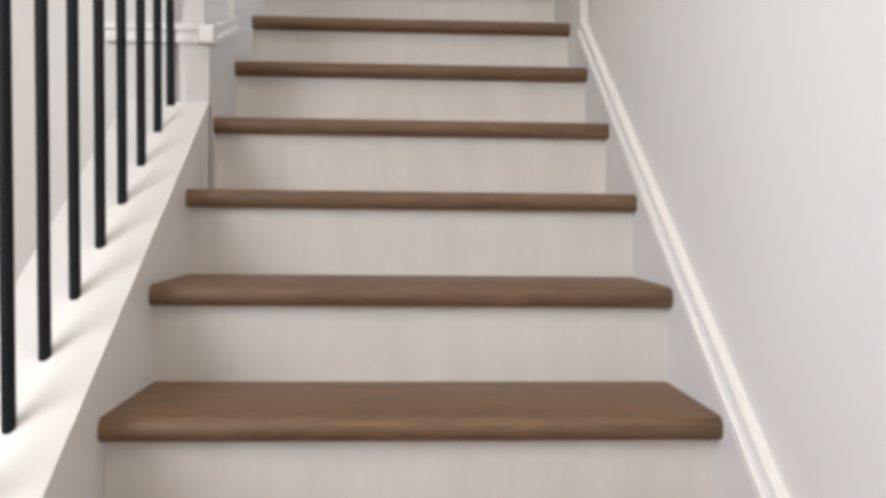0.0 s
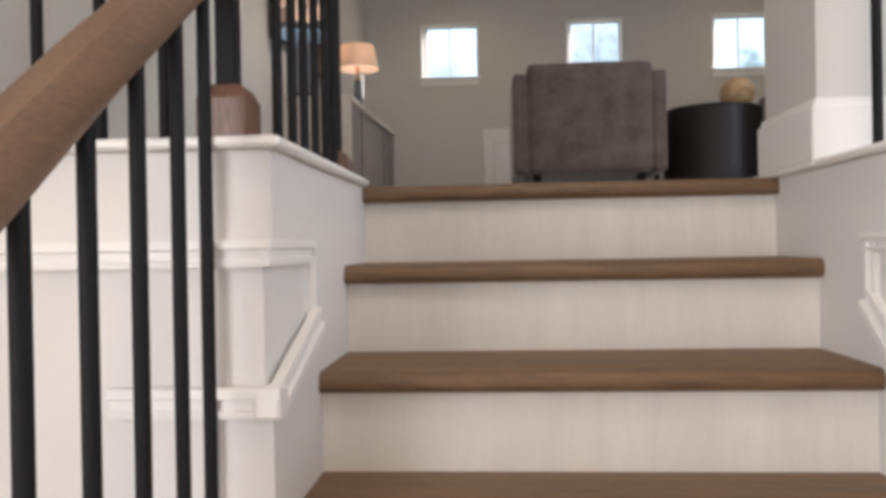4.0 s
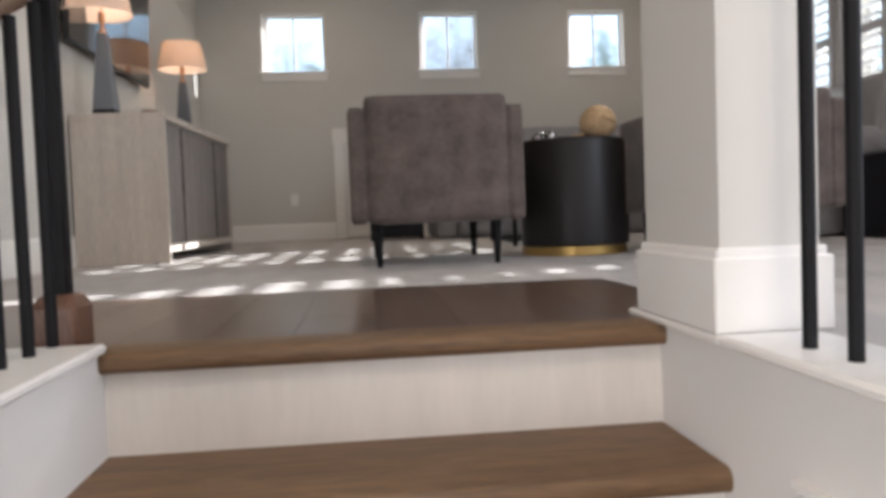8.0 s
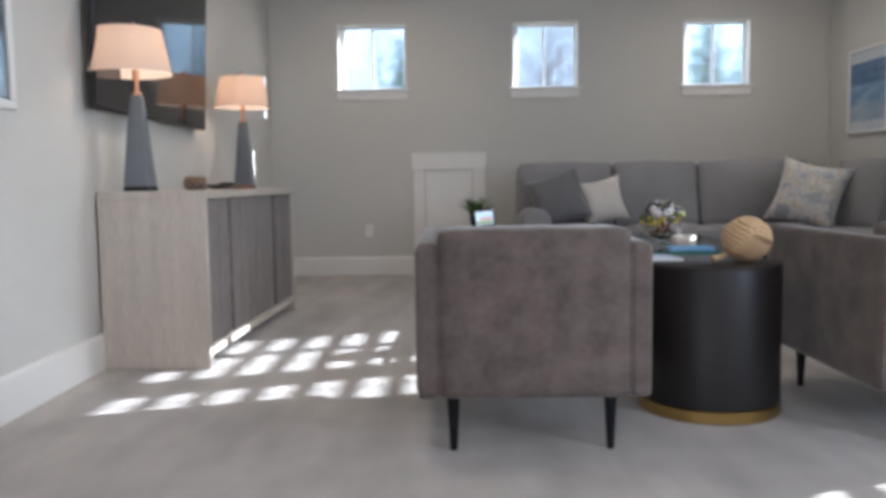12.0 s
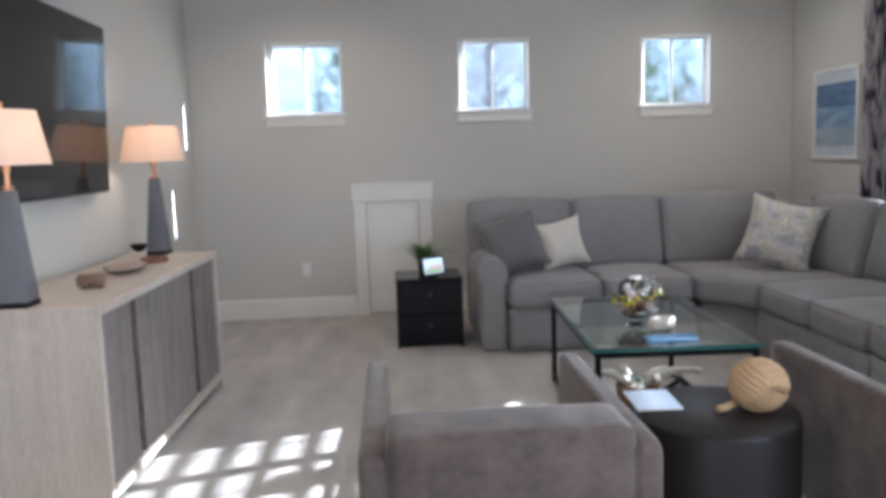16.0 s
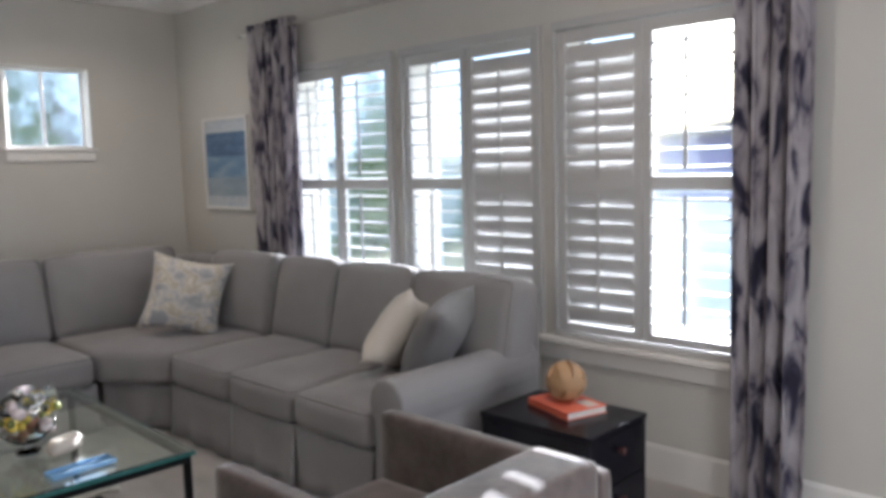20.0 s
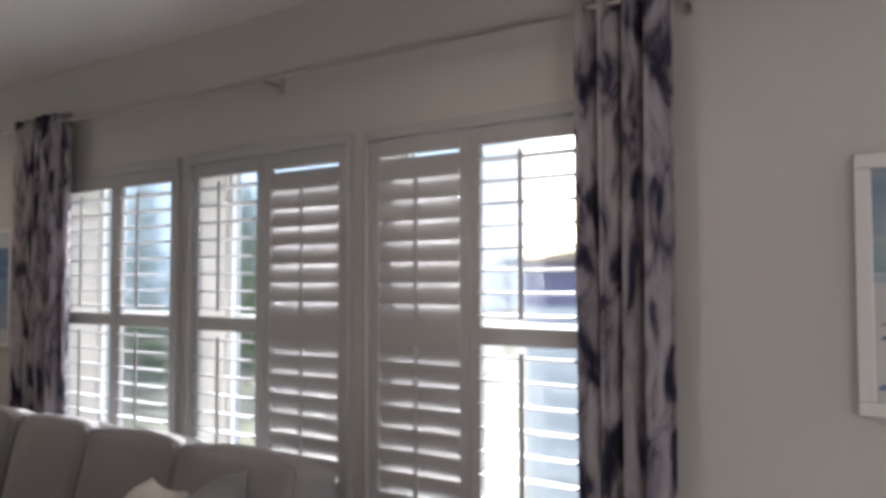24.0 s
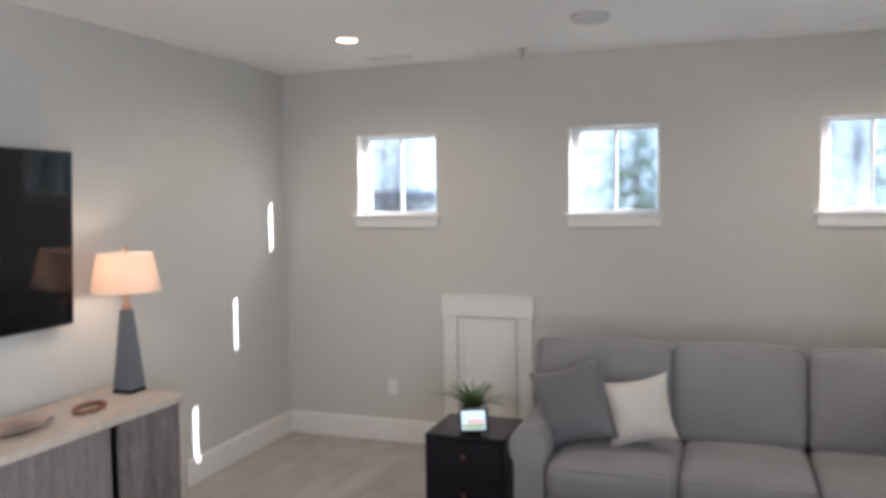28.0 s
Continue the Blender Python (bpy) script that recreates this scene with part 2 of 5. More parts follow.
M_OLIVE = mat("olive_green_fruit", (0.20, 0.22, 0.05), 0.45, scale=(20, 90), vary=(0.3, 0.2), per_object=0.3)
M_SUNBLOCK = mat("opaque_white_sun_block", (0.80, 0.81, 0.82), 0.5, scale=(5, 90), vary=(0.02, 0.02), bump=0.05)
M_DETECTOR = mat("aged_white_plastic", (0.52, 0.51, 0.49), 0.5, scale=(5, 90), vary=(0.03, 0.02), bump=0.0)
M_FARPANE = mat("far_window_pane", (0.30, 0.36, 0.42), 0.15, scale=(2, 20), vary=(0.2, 0.1), bump=0.0)
M_VINYL = mat("white_vinyl", (0.8, 0.8, 0.8), 0.35, scale=(5, 90), vary=(0.01, 0.01), bump=0.0)
M_SIDING = mat("house_siding", (0.20, 0.19, 0.32), 0.7, scale=(2, 40), vary=(0.06, 0.06), bump=0.1)
M_SIDING_B = mat("pale_siding", (0.70, 0.71, 0.72), 0.7, scale=(2, 40), vary=(0.06, 0.06), bump=0.1)
M_ROOF = mat("asphalt_shingle", (0.09, 0.09, 0.11), 0.85, scale=(3, 30), vary=(0.15, 0.15), bump=0.4, dist=0.01)
M_GROUND = mat("dry_lawn", (0.34, 0.30, 0.18), 0.95, scale=(0.25, 3), vary=(0.25, 0.2), bump=0.5, dist=0.05)
M_BARK = mat("bark", (0.11, 0.085, 0.065), 0.9, scale=(4, 30), vary=(0.2, 0.2), bump=0.7, dist=0.02, stretch=(3, 3, 0.6))
M_FOLIAGE = mat("conifer_foliage", (0.12, 0.17, 0.04), 0.8, scale=(1.0, 12), vary=(0.3, 0.2), bump=0.4, dist=0.02)
M_FOLIAGE_B = mat("bare_twig_haze", (0.40, 0.26, 0.21), 0.85, scale=(1.0, 12), vary=(0.25, 0.2), bump=0.4, dist=0.02)


def glass_mat(name, color=(1, 1, 1), rough=0.0, ior=1.45):
    m, n, l, b = node_mat(name)
    b.inputs["Base Color"].default_value = (*color, 1)
    b.inputs["Roughness"].default_value, b.inputs["IOR"].default_value = rough, ior
    b.inputs["Transmission Weight"].default_value = 1.0
    return m


M_GLASS = glass_mat("hazy_window_glass", (0.79, 0.845, 0.84), 0.075)
M_CLEARGLASS = glass_mat("clear_glass", (0.97, 0.98, 0.98))
M_TABLEGLASS = glass_mat("green_edged_glass", (0.80, 0.93, 0.90), 0.0, 1.5)
# green glass tint with the edge's inner reflection put into the base colour
M_GLASSEDGE = mat("painted_glass_edge_reflection", (0.05, 0.17, 0.155), 0.12, scale=(5, 60), vary=(0.3, 0.1), bump=0.02, coat=0.6)
M_BOWLGLASS = glass_mat("bowl_glass", (0.95, 0.97, 0.98), 0.02, 1.45)


def emit_mat(name, color, strength):
    m, n, l, b = node_mat(name)
    b.inputs["Base Color"].default_value = (*color, 1)
    b.inputs["Emission Color"].default_value = (*color, 1)
    b.inputs["Emission Strength"].default_value = strength
    return m


M_CAN = emit_mat("can_lens", (1.0, 0.62, 0.34), 2.2)
M_SCREEN = emit_mat("small_display", (0.72, 0.86, 0.95), 0.16)
M_SCREEN_B = emit_mat("small_display_green", (0.45, 0.55, 0.30), 0.10)
M_SCREEN_C = emit_mat("small_display_rose", (0.85, 0.55, 0.48), 0.10)
M_TV = mat("tv_screen", (0.006, 0.006, 0.008), 0.06, scale=(2, 30), vary=(0.05, 0.02), bump=0.0, spec=0.5, rough_vary=0.0)
M_TVCASE = mat("tv_case", (0.01, 0.01, 0.011), 0.4, scale=(4, 90), vary=(0.05, 0.05), bump=0.05)


def shade_mat():
    m, n, l, b = node_mat("linen_lampshade")
    tr, mix = n.new("ShaderNodeBsdfTranslucent"), n.new("ShaderNodeMixShader")
    tex, ramp = n.new("ShaderNodeTexNoise"), n.new("ShaderNodeMath")
    tex.inputs["Scale"].default_value = 160.0
    co = n.new("ShaderNodeTexCoord")
    l.new(co.outputs["Object"], tex.inputs["Vector"])
    b.inputs["Base Color"].default_value = (0.78, 0.72, 0.66, 1)
    b.inputs["Roughness"].default_value = 0.9
    tr.inputs["Color"].default_value = (0.80, 0.67, 0.56, 1)
    mix.inputs[0].default_value = 0.5
    bp = n.new("ShaderNodeBump")
    bp.inputs["Strength"].default_value, bp.inputs["Distance"].default_value = 0.3, 0.001
    l.new(tex.outputs["Fac"], bp.inputs["Height"])
    l.new(bp.outputs[0], b.inputs["Normal"])
    l.new(b.outputs[0], mix.inputs[1])
    l.new(tr.outputs[0], mix.inputs[2])
    l.new(mix.outputs[0], n["Material Output"].inputs[0])
    return m


M_SHADE = shade_mat()


def ramp_mat(name, stops, kind="noise", scale=6.0, detail=3.0, stretch=(1, 1, 1), rough=0.8, distortion=0.0, sheen=0.0, bump=0.2, through=0.0):
    """Colours read from a texture through a ramp: printed cloth and painted pictures."""
    m, n, l, b = node_mat(name)
    co, mp = n.new("ShaderNodeTexCoord"), n.new("ShaderNodeMapping")
    mp.inputs["Scale"].default_value = stretch
    l.new(co.outputs["Object"], mp.inputs["Vector"])
    tex = n.new("ShaderNodeTexNoise")
    tex.inputs["Scale"].default_value, tex.inputs["Detail"].default_value = scale, detail
    tex.inputs["Distortion"].default_value = distortion
    l.new(mp.outputs[0], tex.inputs["Vector"])
    ramp = n.new("ShaderNodeValToRGB")
    el = ramp.color_ramp.elements
    while len(el) < len(stops):
        el.new(0.5)
    for e, (p, c) in zip(el, stops):
        e.position, e.color = p, (*c, 1)
    l.new(tex.outputs["Fac"], ramp.inputs[0])
    l.new(ramp.outputs[0], b.inputs["Base Color"])
    b.inputs["Roughness"].default_value, b.inputs["Sheen Weight"].default_value = rough, sheen
    weave = n.new("ShaderNodeTexNoise")
    weave.inputs["Scale"].default_value = 400.0
    l.new(co.outputs["Object"], weave.inputs["Vector"])
    bp = n.new("ShaderNodeBump")
    bp.inputs["Strength"].default_value, bp.inputs["Distance"].default_value = bump, 0.001
    l.new(weave.outputs["Fac"], bp.inputs["Height"])
    l.new(bp.outputs[0], b.inputs["Normal"])
    if through:
        tr, mix = n.new("ShaderNodeBsdfTranslucent"), n.new("ShaderNodeMixShader")
        l.new(ramp.outputs[0], tr.inputs["Color"])
        mix.inputs[0].default_value = through
        l.new(b.outputs[0], mix.inputs[1])
        l.new(tr.outputs[0], mix.inputs[2])
        l.new(mix.outputs[0], n["Material Output"].inputs[0])
    return m


M_CURTAIN = ramp_mat("ikat_curtain", [(0.36, (0.03, 0.03, 0.06)), (0.42, (0.11, 0.10, 0.15)), (0.47, (0.34, 0.31, 0.35)), (0.53, (0.50, 0.47, 0.50)), (0.66, (0.64, 0.61, 0.63))],
                     scale=7.6, detail=4.0, stretch=(1, 2.0, 0.62), distortion=0.6, sheen=0.15, through=0.5)
M_PATTERN = ramp_mat("printed_pillow", [(0.36, (0.34, 0.34, 0.36)), (0.46, (0.50, 0.49, 0.485)), (0.51, (0.66, 0.62, 0.56)), (0.56, (0.45, 0.40, 0.30)), (0.61, (0.62, 0.58, 0.50)), (0.66, (0.70, 0.66, 0.60))],
                     scale=11, detail=9, distortion=0.7, sheen=0.2)
M_HORIZON = ramp_mat("painted_sea_pale", [(0.3, (0.12, 0.22, 0.36)), (0.5, (0.17, 0.28, 0.42)), (0.7, (0.28, 0.38, 0.48))], scale=5, stretch=(1, 1, 3), rough=0.35, bump=0.05)
M_SEA = ramp_mat("painted_sea_deep", [(0.3, (0.05, 0.10, 0.20)), (0.5, (0.08, 0.15, 0.28)), (0.7, (0.13, 0.22, 0.36))], scale=6, stretch=(1, 1, 3), rough=0.35, bump=0.05)
M_SURF = ramp_mat("painted_surf", [(0.3, (0.42, 0.47, 0.52)), (0.5, (0.55, 0.58, 0.60)), (0.7, (0.38, 0.46, 0.54))], scale=9, stretch=(1, 1, 3), rough=0.35, bump=0.05)
M_SKYBLUE = ramp_mat("painted_sky", [(0.3, (0.20, 0.27, 0.35)), (0.5, (0.27, 0.34, 0.41)), (0.7, (0.35, 0.41, 0.46))], scale=3, stretch=(1, 1, 3), rough=0.35, bump=0.05)
M_SAND = ramp_mat("painted_sand", [(0.3, (0.54, 0.53, 0.515)), (0.5, (0.60, 0.59, 0.575)), (0.7, (0.65, 0.64, 0.625))], scale=8, rough=0.35, bump=0.05)
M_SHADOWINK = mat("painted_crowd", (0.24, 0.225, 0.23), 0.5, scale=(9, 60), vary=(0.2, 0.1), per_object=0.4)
M_TEAL = ramp_mat("painted_teal_shallows", [(0.3, (0.24, 0.33, 0.36)), (0.5, (0.32, 0.41, 0.43)), (0.7, (0.40, 0.47, 0.48))], scale=4, stretch=(1, 1, 3), rough=0.35, bump=0.05)
M_INK = mat("painted_parasol", (0.12, 0.15, 0.27), 0.5, scale=(9, 60), vary=(0.2, 0.1), per_object=0.4)

M_FUZZ = mat("brown_fuzzy_yarn", (0.20, 0.13, 0.085), 0.95, scale=(14, 300), vary=(0.2, 0.2), bump=0.9, dist=0.004, sheen=0.5)


# ---- mesh helpers ----
def box(bm, x0, x1, y0, y1, z0, z1, bevel=0.0, seg=1):
    vs = [bm.verts.new((x, y, z)) for z in (z0, z1) for y in (y0, y1) for x in (x0, x1)]
    fs = [bm.faces.new([vs[i] for i in f]) for f in ((0, 2, 3, 1), (4, 5, 7, 6), (0, 1, 5, 4), (1, 3, 7, 5), (3, 2, 6, 7), (2, 0, 4, 6))]
    if bevel:
        bmesh.ops.bevel(bm, geom=list({e for f in fs for e in f.edges}), offset=bevel, segments=seg, affect="EDGES", profile=0.5)


def prism(bm, outline, axis, a, b, bevel=0.0):
    """An outline in the two other axes, drawn out along one axis from a to b."""
    def place(p, v):
        return {"x": (v, p[0], p[1]), "y": (p[0], v, p[1]), "z": (p[0], p[1], v)}[axis]
    lo, hi = [bm.verts.new(place(p, a)) for p in outline], [bm.verts.new(place(p, b)) for p in outline]
    n = len(outline)
    fs = [bm.faces.new(lo), bm.faces.new(hi[::-1])]
    fs += [bm.faces.new((lo[(i + 1) % n], lo[i], hi[i], hi[(i + 1) % n])) for i in range(n)]
    bmesh.ops.recalc_face_normals(bm, faces=fs)
    if bevel:
        bmesh.ops.bevel(bm, geom=list({e for f in fs for e in f.edges}), offset=bevel, segments=2, affect="EDGES", profile=0.5)


def lathe(bm, profile, n=32, cx=0.0, cy=0.0, close=True):
    """A profile of (radius, height) turned round the upright axis."""
    rings = [[bm.verts.new((cx + r * math.cos(2 * math.pi * i / n), cy + r * math.sin(2 * math.pi * i / n), z)) for i in range(n)] for r, z in profile]
    for lo, hi in zip(rings, rings[1:]):
        for i in range(n):
            bm.faces.new((lo[i], lo[(i + 1) % n], hi[(i + 1) % n], hi[i]))
    if close:
        bm.faces.new(rings[0][::-1]), bm.faces.new(rings[-1])


def tube(bm, pts, r, n=10, closed=False, r2=None):
    """A round bar along points; r2 gives the radius at the end."""
    pts = [Vector(p) for p in pts]
    rings, up = [], Vector((0, 0, 1))
    for i, p in enumerate(pts):
        a, b = pts[max(i - 1, 0)], pts[min(i + 1, len(pts) - 1)]
        if closed:
            a, b = pts[i - 1], pts[(i + 1) % len(pts)]
        d = (b - a).normalized()
        side = d.cross(up if abs(d.z) < 0.95 else Vector((1, 0, 0))).normalized()
        top = side.cross(d)
        rad = r if r2 is None else r + (r2 - r) * i / max(len(pts) - 1, 1)
        rings.append([bm.verts.new(p + rad * (math.cos(2 * math.pi * k / n) * side + math.sin(2 * math.pi * k / n) * top)) for k in range(n)])
    loops = list(zip(rings, rings[1:])) + ([(rings[-1], rings[0])] if closed else [])
    for lo, hi in loops:
        for k in range(n):
            bm.faces.new((lo[k], lo[(k + 1) % n], hi[(k + 1) % n], hi[k]))
    if not closed:
        bm.faces.new(rings[0][::-1]), bm.faces.new(rings[-1])


def soft_box(bm, x0, x1, y0, y1, z0, z1, r=0.05, n=8, puff=(0.0, 0.0, 0.0), crown=0.0, m=None):
    """A stuffed block: rounded edges, faces swollen by puff along x, y, z."""
    start = len(bm.verts)
    c = Vector(((x0 + x1) / 2, (y0 + y1) / 2, (z0 + z1) / 2))
    h = Vector(((x1 - x0) / 2, (y1 - y0) / 2, (z1 - z0) / 2))
    grid = {}

    def vert(i, j, k):
        key = (i, j, k)
        if key not in grid:
            u = [math.sin((2 * a / n - 1) * math.pi / 2) if n > 2 else 2 * a / n - 1 for a in key]
            u = [0.6 * (2 * a / n - 1) + 0.4 * w for a, w in zip(key, u)]
            p = Vector((u[0] * h.x, u[1] * h.y, u[2] * h.z))
            rr = min(r, h.x, h.y, h.z)
            q = Vector([max(-(h[a] - rr), min(h[a] - rr, p[a])) for a in range(3)])
            d = p - q
            p = q + (d.normalized() * rr if d.length > 1e-9 else d)
            for a in range(3):
                o = [b for b in range(3) if b != a]
                p[a] += u[a] * puff[a] * (1 - u[o[0]] ** 2) * (1 - u[o[1]] ** 2)
            p = p + c
            grid[key] = bm.verts.new(m @ p if m else p)
        return grid[key]

    for a in range(3):
        o = [b for b in range(3) if b != a]
        for side in (0, n):
            for i in range(n):
                for j in range(n):
                    ks = []
                    for di, dj in ((0, 0), (1, 0), (1, 1), (0, 1)):
                        key = [0, 0, 0]
                        key[a], key[o[0]], key[o[1]] = side, i + di, j + dj
                        ks.append(vert(*key))
                    flip = (side == n) == (a != 1)
                    bm.faces.new(ks if flip else ks[::-1])


def pillow_mesh(w, h, t, n=14, pinch=0.14):
    """A throw pillow standing in x and z, thick in y, with pulled-out corners."""
    bm = bmesh.new()
    sides = []
    for s in (-1, 1):
        g = []
        for i in range(n + 1):
            row = []
            for j in range(n + 1):
                u, v = 2 * i / n - 1, 2 * j / n - 1
                x = w / 2 * u * (1 - pinch * (1 - v * v) * abs(u))
                z = h / 2 * v * (1 - pinch * (1 - u * u) * abs(v))
                y = s * t / 2 * ((1 - u ** 4) * (1 - v ** 4)) ** 0.75
                y += s * 0.012 * noise.noise(Vector((u * 1.7, v * 1.7, s * 3.1))) * (1 - u ** 4) * (1 - v ** 4)
                row.append(bm.verts.new((x, y, z)))
            g.append(row)
        for i in range(n):
            for j in range(n):
                q = (g[i][j], g[i + 1][j], g[i + 1][j + 1], g[i][j + 1])
                bm.faces.new(q if s < 0 else q[::-1])
        sides.append(g)
    bmesh.ops.remove_doubles(bm, verts=bm.verts, dist=0.0005)
    return bm


def mesh_of(name, bm, material, smooth=None):
    me = bpy.data.meshes.new(name)
    bm.to_mesh(me)
    bm.free()
    me.materials.append(material)
    if smooth is not None:
        me.polygons.foreach_set("use_smooth", [True] * len(me.polygons))
        if smooth < 180:
            me.set_sharp_from_angle(angle=radians(smooth))
    return me


def part(name, bm, material, parent=None, label="", smooth=40, at=None):
    ob = new(name, mesh_of(name, bm, material, smooth))
    if parent:
        ob.parent = parent
    if at is not None:
        ob.matrix_basis = at
    return tagged(ob, label)


def piece(name, mesh, parent, at):
    ob = new(name, mesh)
    ob.parent, ob.matrix_basis = parent, at
    return ob


def thing(name, label, category, at=None, group="", kind=""):
    ob = new(name)
    ob.empty_display_size = 0.1
    if at is not None:
        ob.matrix_basis = at
    return tagged(ob, label, category, group, kind)


def built(name, bm, material, label, category="", kind="structure", smooth=30):
    return tagged(part(name, bm, material, None, "", smooth), label, category, "", kind)


# ---- the shell ----
XL, XR, YB, YF, ZC = -1.10, 4.00, -1.90, 9.80, 2.78
RISE, RUN, NOSE_Y, STEPS, SX0, SX1 = 0.188, 0.2525, 3.0, 14, 0.0, 0.997
ZLOW = -RISE * STEPS
WIN_X = ((-0.475, 0.150), (1.115, 1.712), (2.670, 3.272))
WIN_Z = (1.700, 2.285)
BAY = (5.07, 8.27, 0.64, 2.18)


def wall_north():
    """The wall with three small square windows, 13 cm deep reveals."""
    bm = bmesh.new()
    xs = [XL - 0.15] + [v for w in WIN_X for v in w] + [XR + 0.15]
    for i in range(len(xs) - 1):
        if i % 2 == 0:
            box(bm, xs[i], xs[i + 1], YF, YF + 0.15, ZLOW - 0.2, ZC)
        else:
            box(bm, xs[i], xs[i + 1], YF, YF + 0.15, ZLOW - 0.2, WIN_Z[0])
            box(bm, xs[i], xs[i + 1], YF, YF + 0.15, WIN_Z[1], ZC)
    bmesh.ops.remove_doubles(bm, verts=bm.verts, dist=0.0001)
    return built("wall_north", bm, M_WALL, "greige painted wall with three small square windows")


def wall_east():
    bm = bmesh.new()
    y0, y1, z0, z1 = BAY
    for a, b, c, e in ((YB, 0.9, ZLOW - 0.2, ZC), (2.7, y0, ZLOW - 0.2, ZC), (0.9, 2.7, ZLOW - 0.2, 0.65), (0.9, 2.7, 2.15, ZC)):
        box(bm, XR, XR + 0.28, a, b, c, e)
    box(bm, XR, XR + 0.28, y1, YF, ZLOW - 0.2, ZC)
    box(bm, XR, XR + 0.28, y0, y1, ZLOW - 0.2, z0)
    box(bm, XR, XR + 0.28, y0, y1, z1, ZC)
    for a, b in ((6.06, 6.13), (7.155, 7.225)):
        box(bm, XR, XR + 0.28, a, b, z0, z1)
    return built("wall_east", bm, M_WALL, "greige painted wall with a wide triple window")


wall_north(), wall_east()
bm = bmesh.new()
for y0, y1, z0, z1 in ((YB, -1.0, ZLOW - 0.2, ZC), (0.8, YF, ZLOW - 0.2, ZC), (-1.0, 0.8, ZLOW - 0.2, -0.9), (-1.0, 0.8, 1.5, ZC)):
    box(bm, XL - 0.15, XL, y0, y1, z0, z1)
built("wall_west", bm, M_WALL, "greige painted long wall")
bm = bmesh.new()
for x0, x1, z0, z1 in ((XL - 0.15, 1.5, ZLOW - 0.2, ZC), (3.5, XR + 0.15, ZLOW - 0.2, ZC), (1.5, 3.5, ZLOW - 0.2, 0.65), (1.5, 3.5, 2.15, ZC)):
    box(bm, x0, x1, YB - 0.15, YB, z0, z1)
built("wall_south", bm, M_WALL, "plain greige painted end wall")
bm = bmesh.new()
box(bm, XL - 0.15, XR + 0.15, YB - 0.15, YF + 0.15, ZC, ZC + 0.15)
built("ceiling", bm, M_CEIL, "flat white painted ceiling")

# carpeted floor, wood landing
bm = bmesh.new()
prism(bm, [(1.175, YB), (XR, YB), (XR, YF), (XL, YF), (XL, 3.98), (1.175, 3.98)], "z", -0.26, 0.0)
built("floor", bm, M_CARPET, "greige cut-pile carpet, sunlit in patches")
bm = bmesh.new()
prism(bm, [(XL, 2.40), (-0.20, 2.40), (-0.20, 3.06), (1.175, 3.06), (1.175, 3.98), (XL, 3.98)], "z", -0.26, -0.016)
landing = built("floor_landing", bm, M_DARK, "dark oak plank landing at the stair head")
bm = bmesh.new()
box(bm, XL - 0.1, 1.12, YB, 2.40, ZLOW - 0.2, ZLOW)
built("floor_lower", bm, M_PLANK, "dark oak floor at the foot of the stairs")


# baseboards
bm = bmesh.new()
prism(bm, [(YF, 0.0), (YF - 0.016, 0.0), (YF - 0.016, 0.155), (YF - 0.008, 0.168), (YF, 0.168)], "x", XL, 0.19)
prism(bm, [(YF, 0.0), (YF - 0.016, 0.0), (YF - 0.016, 0.155), (YF - 0.008, 0.168), (YF, 0.168)], "x", 0.86, XR)
built("baseboard", bm, M_TRIM, "white painted baseboard", "baseboard")
for name, at, side, a, b in (("baseboard_west", XL, 1, 2.4, YF), ("baseboard_east", XR, -1, YB, YF)):
    bm = bmesh.new()
    prism(bm, [(at, 0.0), (at + 0.016 * side, 0.0), (at + 0.016 * side, 0.155), (at + 0.008 * side, 0.168), (at, 0.168)], "y", a, b)
    built(name, bm, M_TRIM, "white painted baseboard", "baseboard")


# ---- the small square windows ----
def square_window(i, x0, x1):
    z0, z1 = WIN_Z
    cx, w = (x0 + x1) / 2, x1 - x0
    top = thing(f"window_{i}", "small square white window with a wooden sill and apron", "window", pose(cx, YF, z0), kind="structure")
    h, d = z1 - z0, 0.118
    bm = bmesh.new()
    for a, b, c, e in ((-w / 2, w / 2, 0, 0.024), (-w / 2, w / 2, h - 0.024, h), (-w / 2, -w / 2 + 0.024, 0.024, h - 0.024), (w / 2 - 0.024, w / 2, 0.024, h - 0.024)):
        box(bm, a, b, d - 0.016, d + 0.02, c, e, 0.003, 1)
    part("window_frame", bm, M_VINYL, top)
    bm = bmesh.new()
    box(bm, -w / 2 + 0.024, -w / 2 + 0.062, d - 0.020, d + 0.012, 0.024, h - 0.024, 0.003, 1)
    part("sash_stile", bm, M_VINYL, top)
    bm = bmesh.new()
    box(bm, -0.011, 0.011, d - 0.020, d + 0.006, 0.024, h - 0.024, 0.002, 1)
    part("meeting_stile", bm, M_VINYL, top)
    bm = bmesh.new()
    box(bm, -w / 2 + 0.062, w / 2 - 0.024, d - 0.008, d - 0.003, 0.024, h - 0.024)
    pane = part("pane", bm, M_GLASS, top)
    pane.visible_shadow = False
    for name, s in (("jamb", -1), ("jamb", 1)):
        bm = bmesh.new()
        xx = s * w / 2
        box(bm, min(xx, xx - s * 0.004), max(xx, xx - s * 0.004), 0.0, d - 0.017, 0.0, h)
        part(name, bm, M_TRIM, top)
    bm = bmesh.new()
    box(bm, -w / 2 - 0.03, w / 2 + 0.03, -0.032, 0.0, -0.022, 0.0, 0.004)
    box(bm, -w / 2, w / 2, 0.0, d - 0.017, -0.018, 0.004)
    part("window_sill", bm, M_TRIM, top)
    bm = bmesh.new()
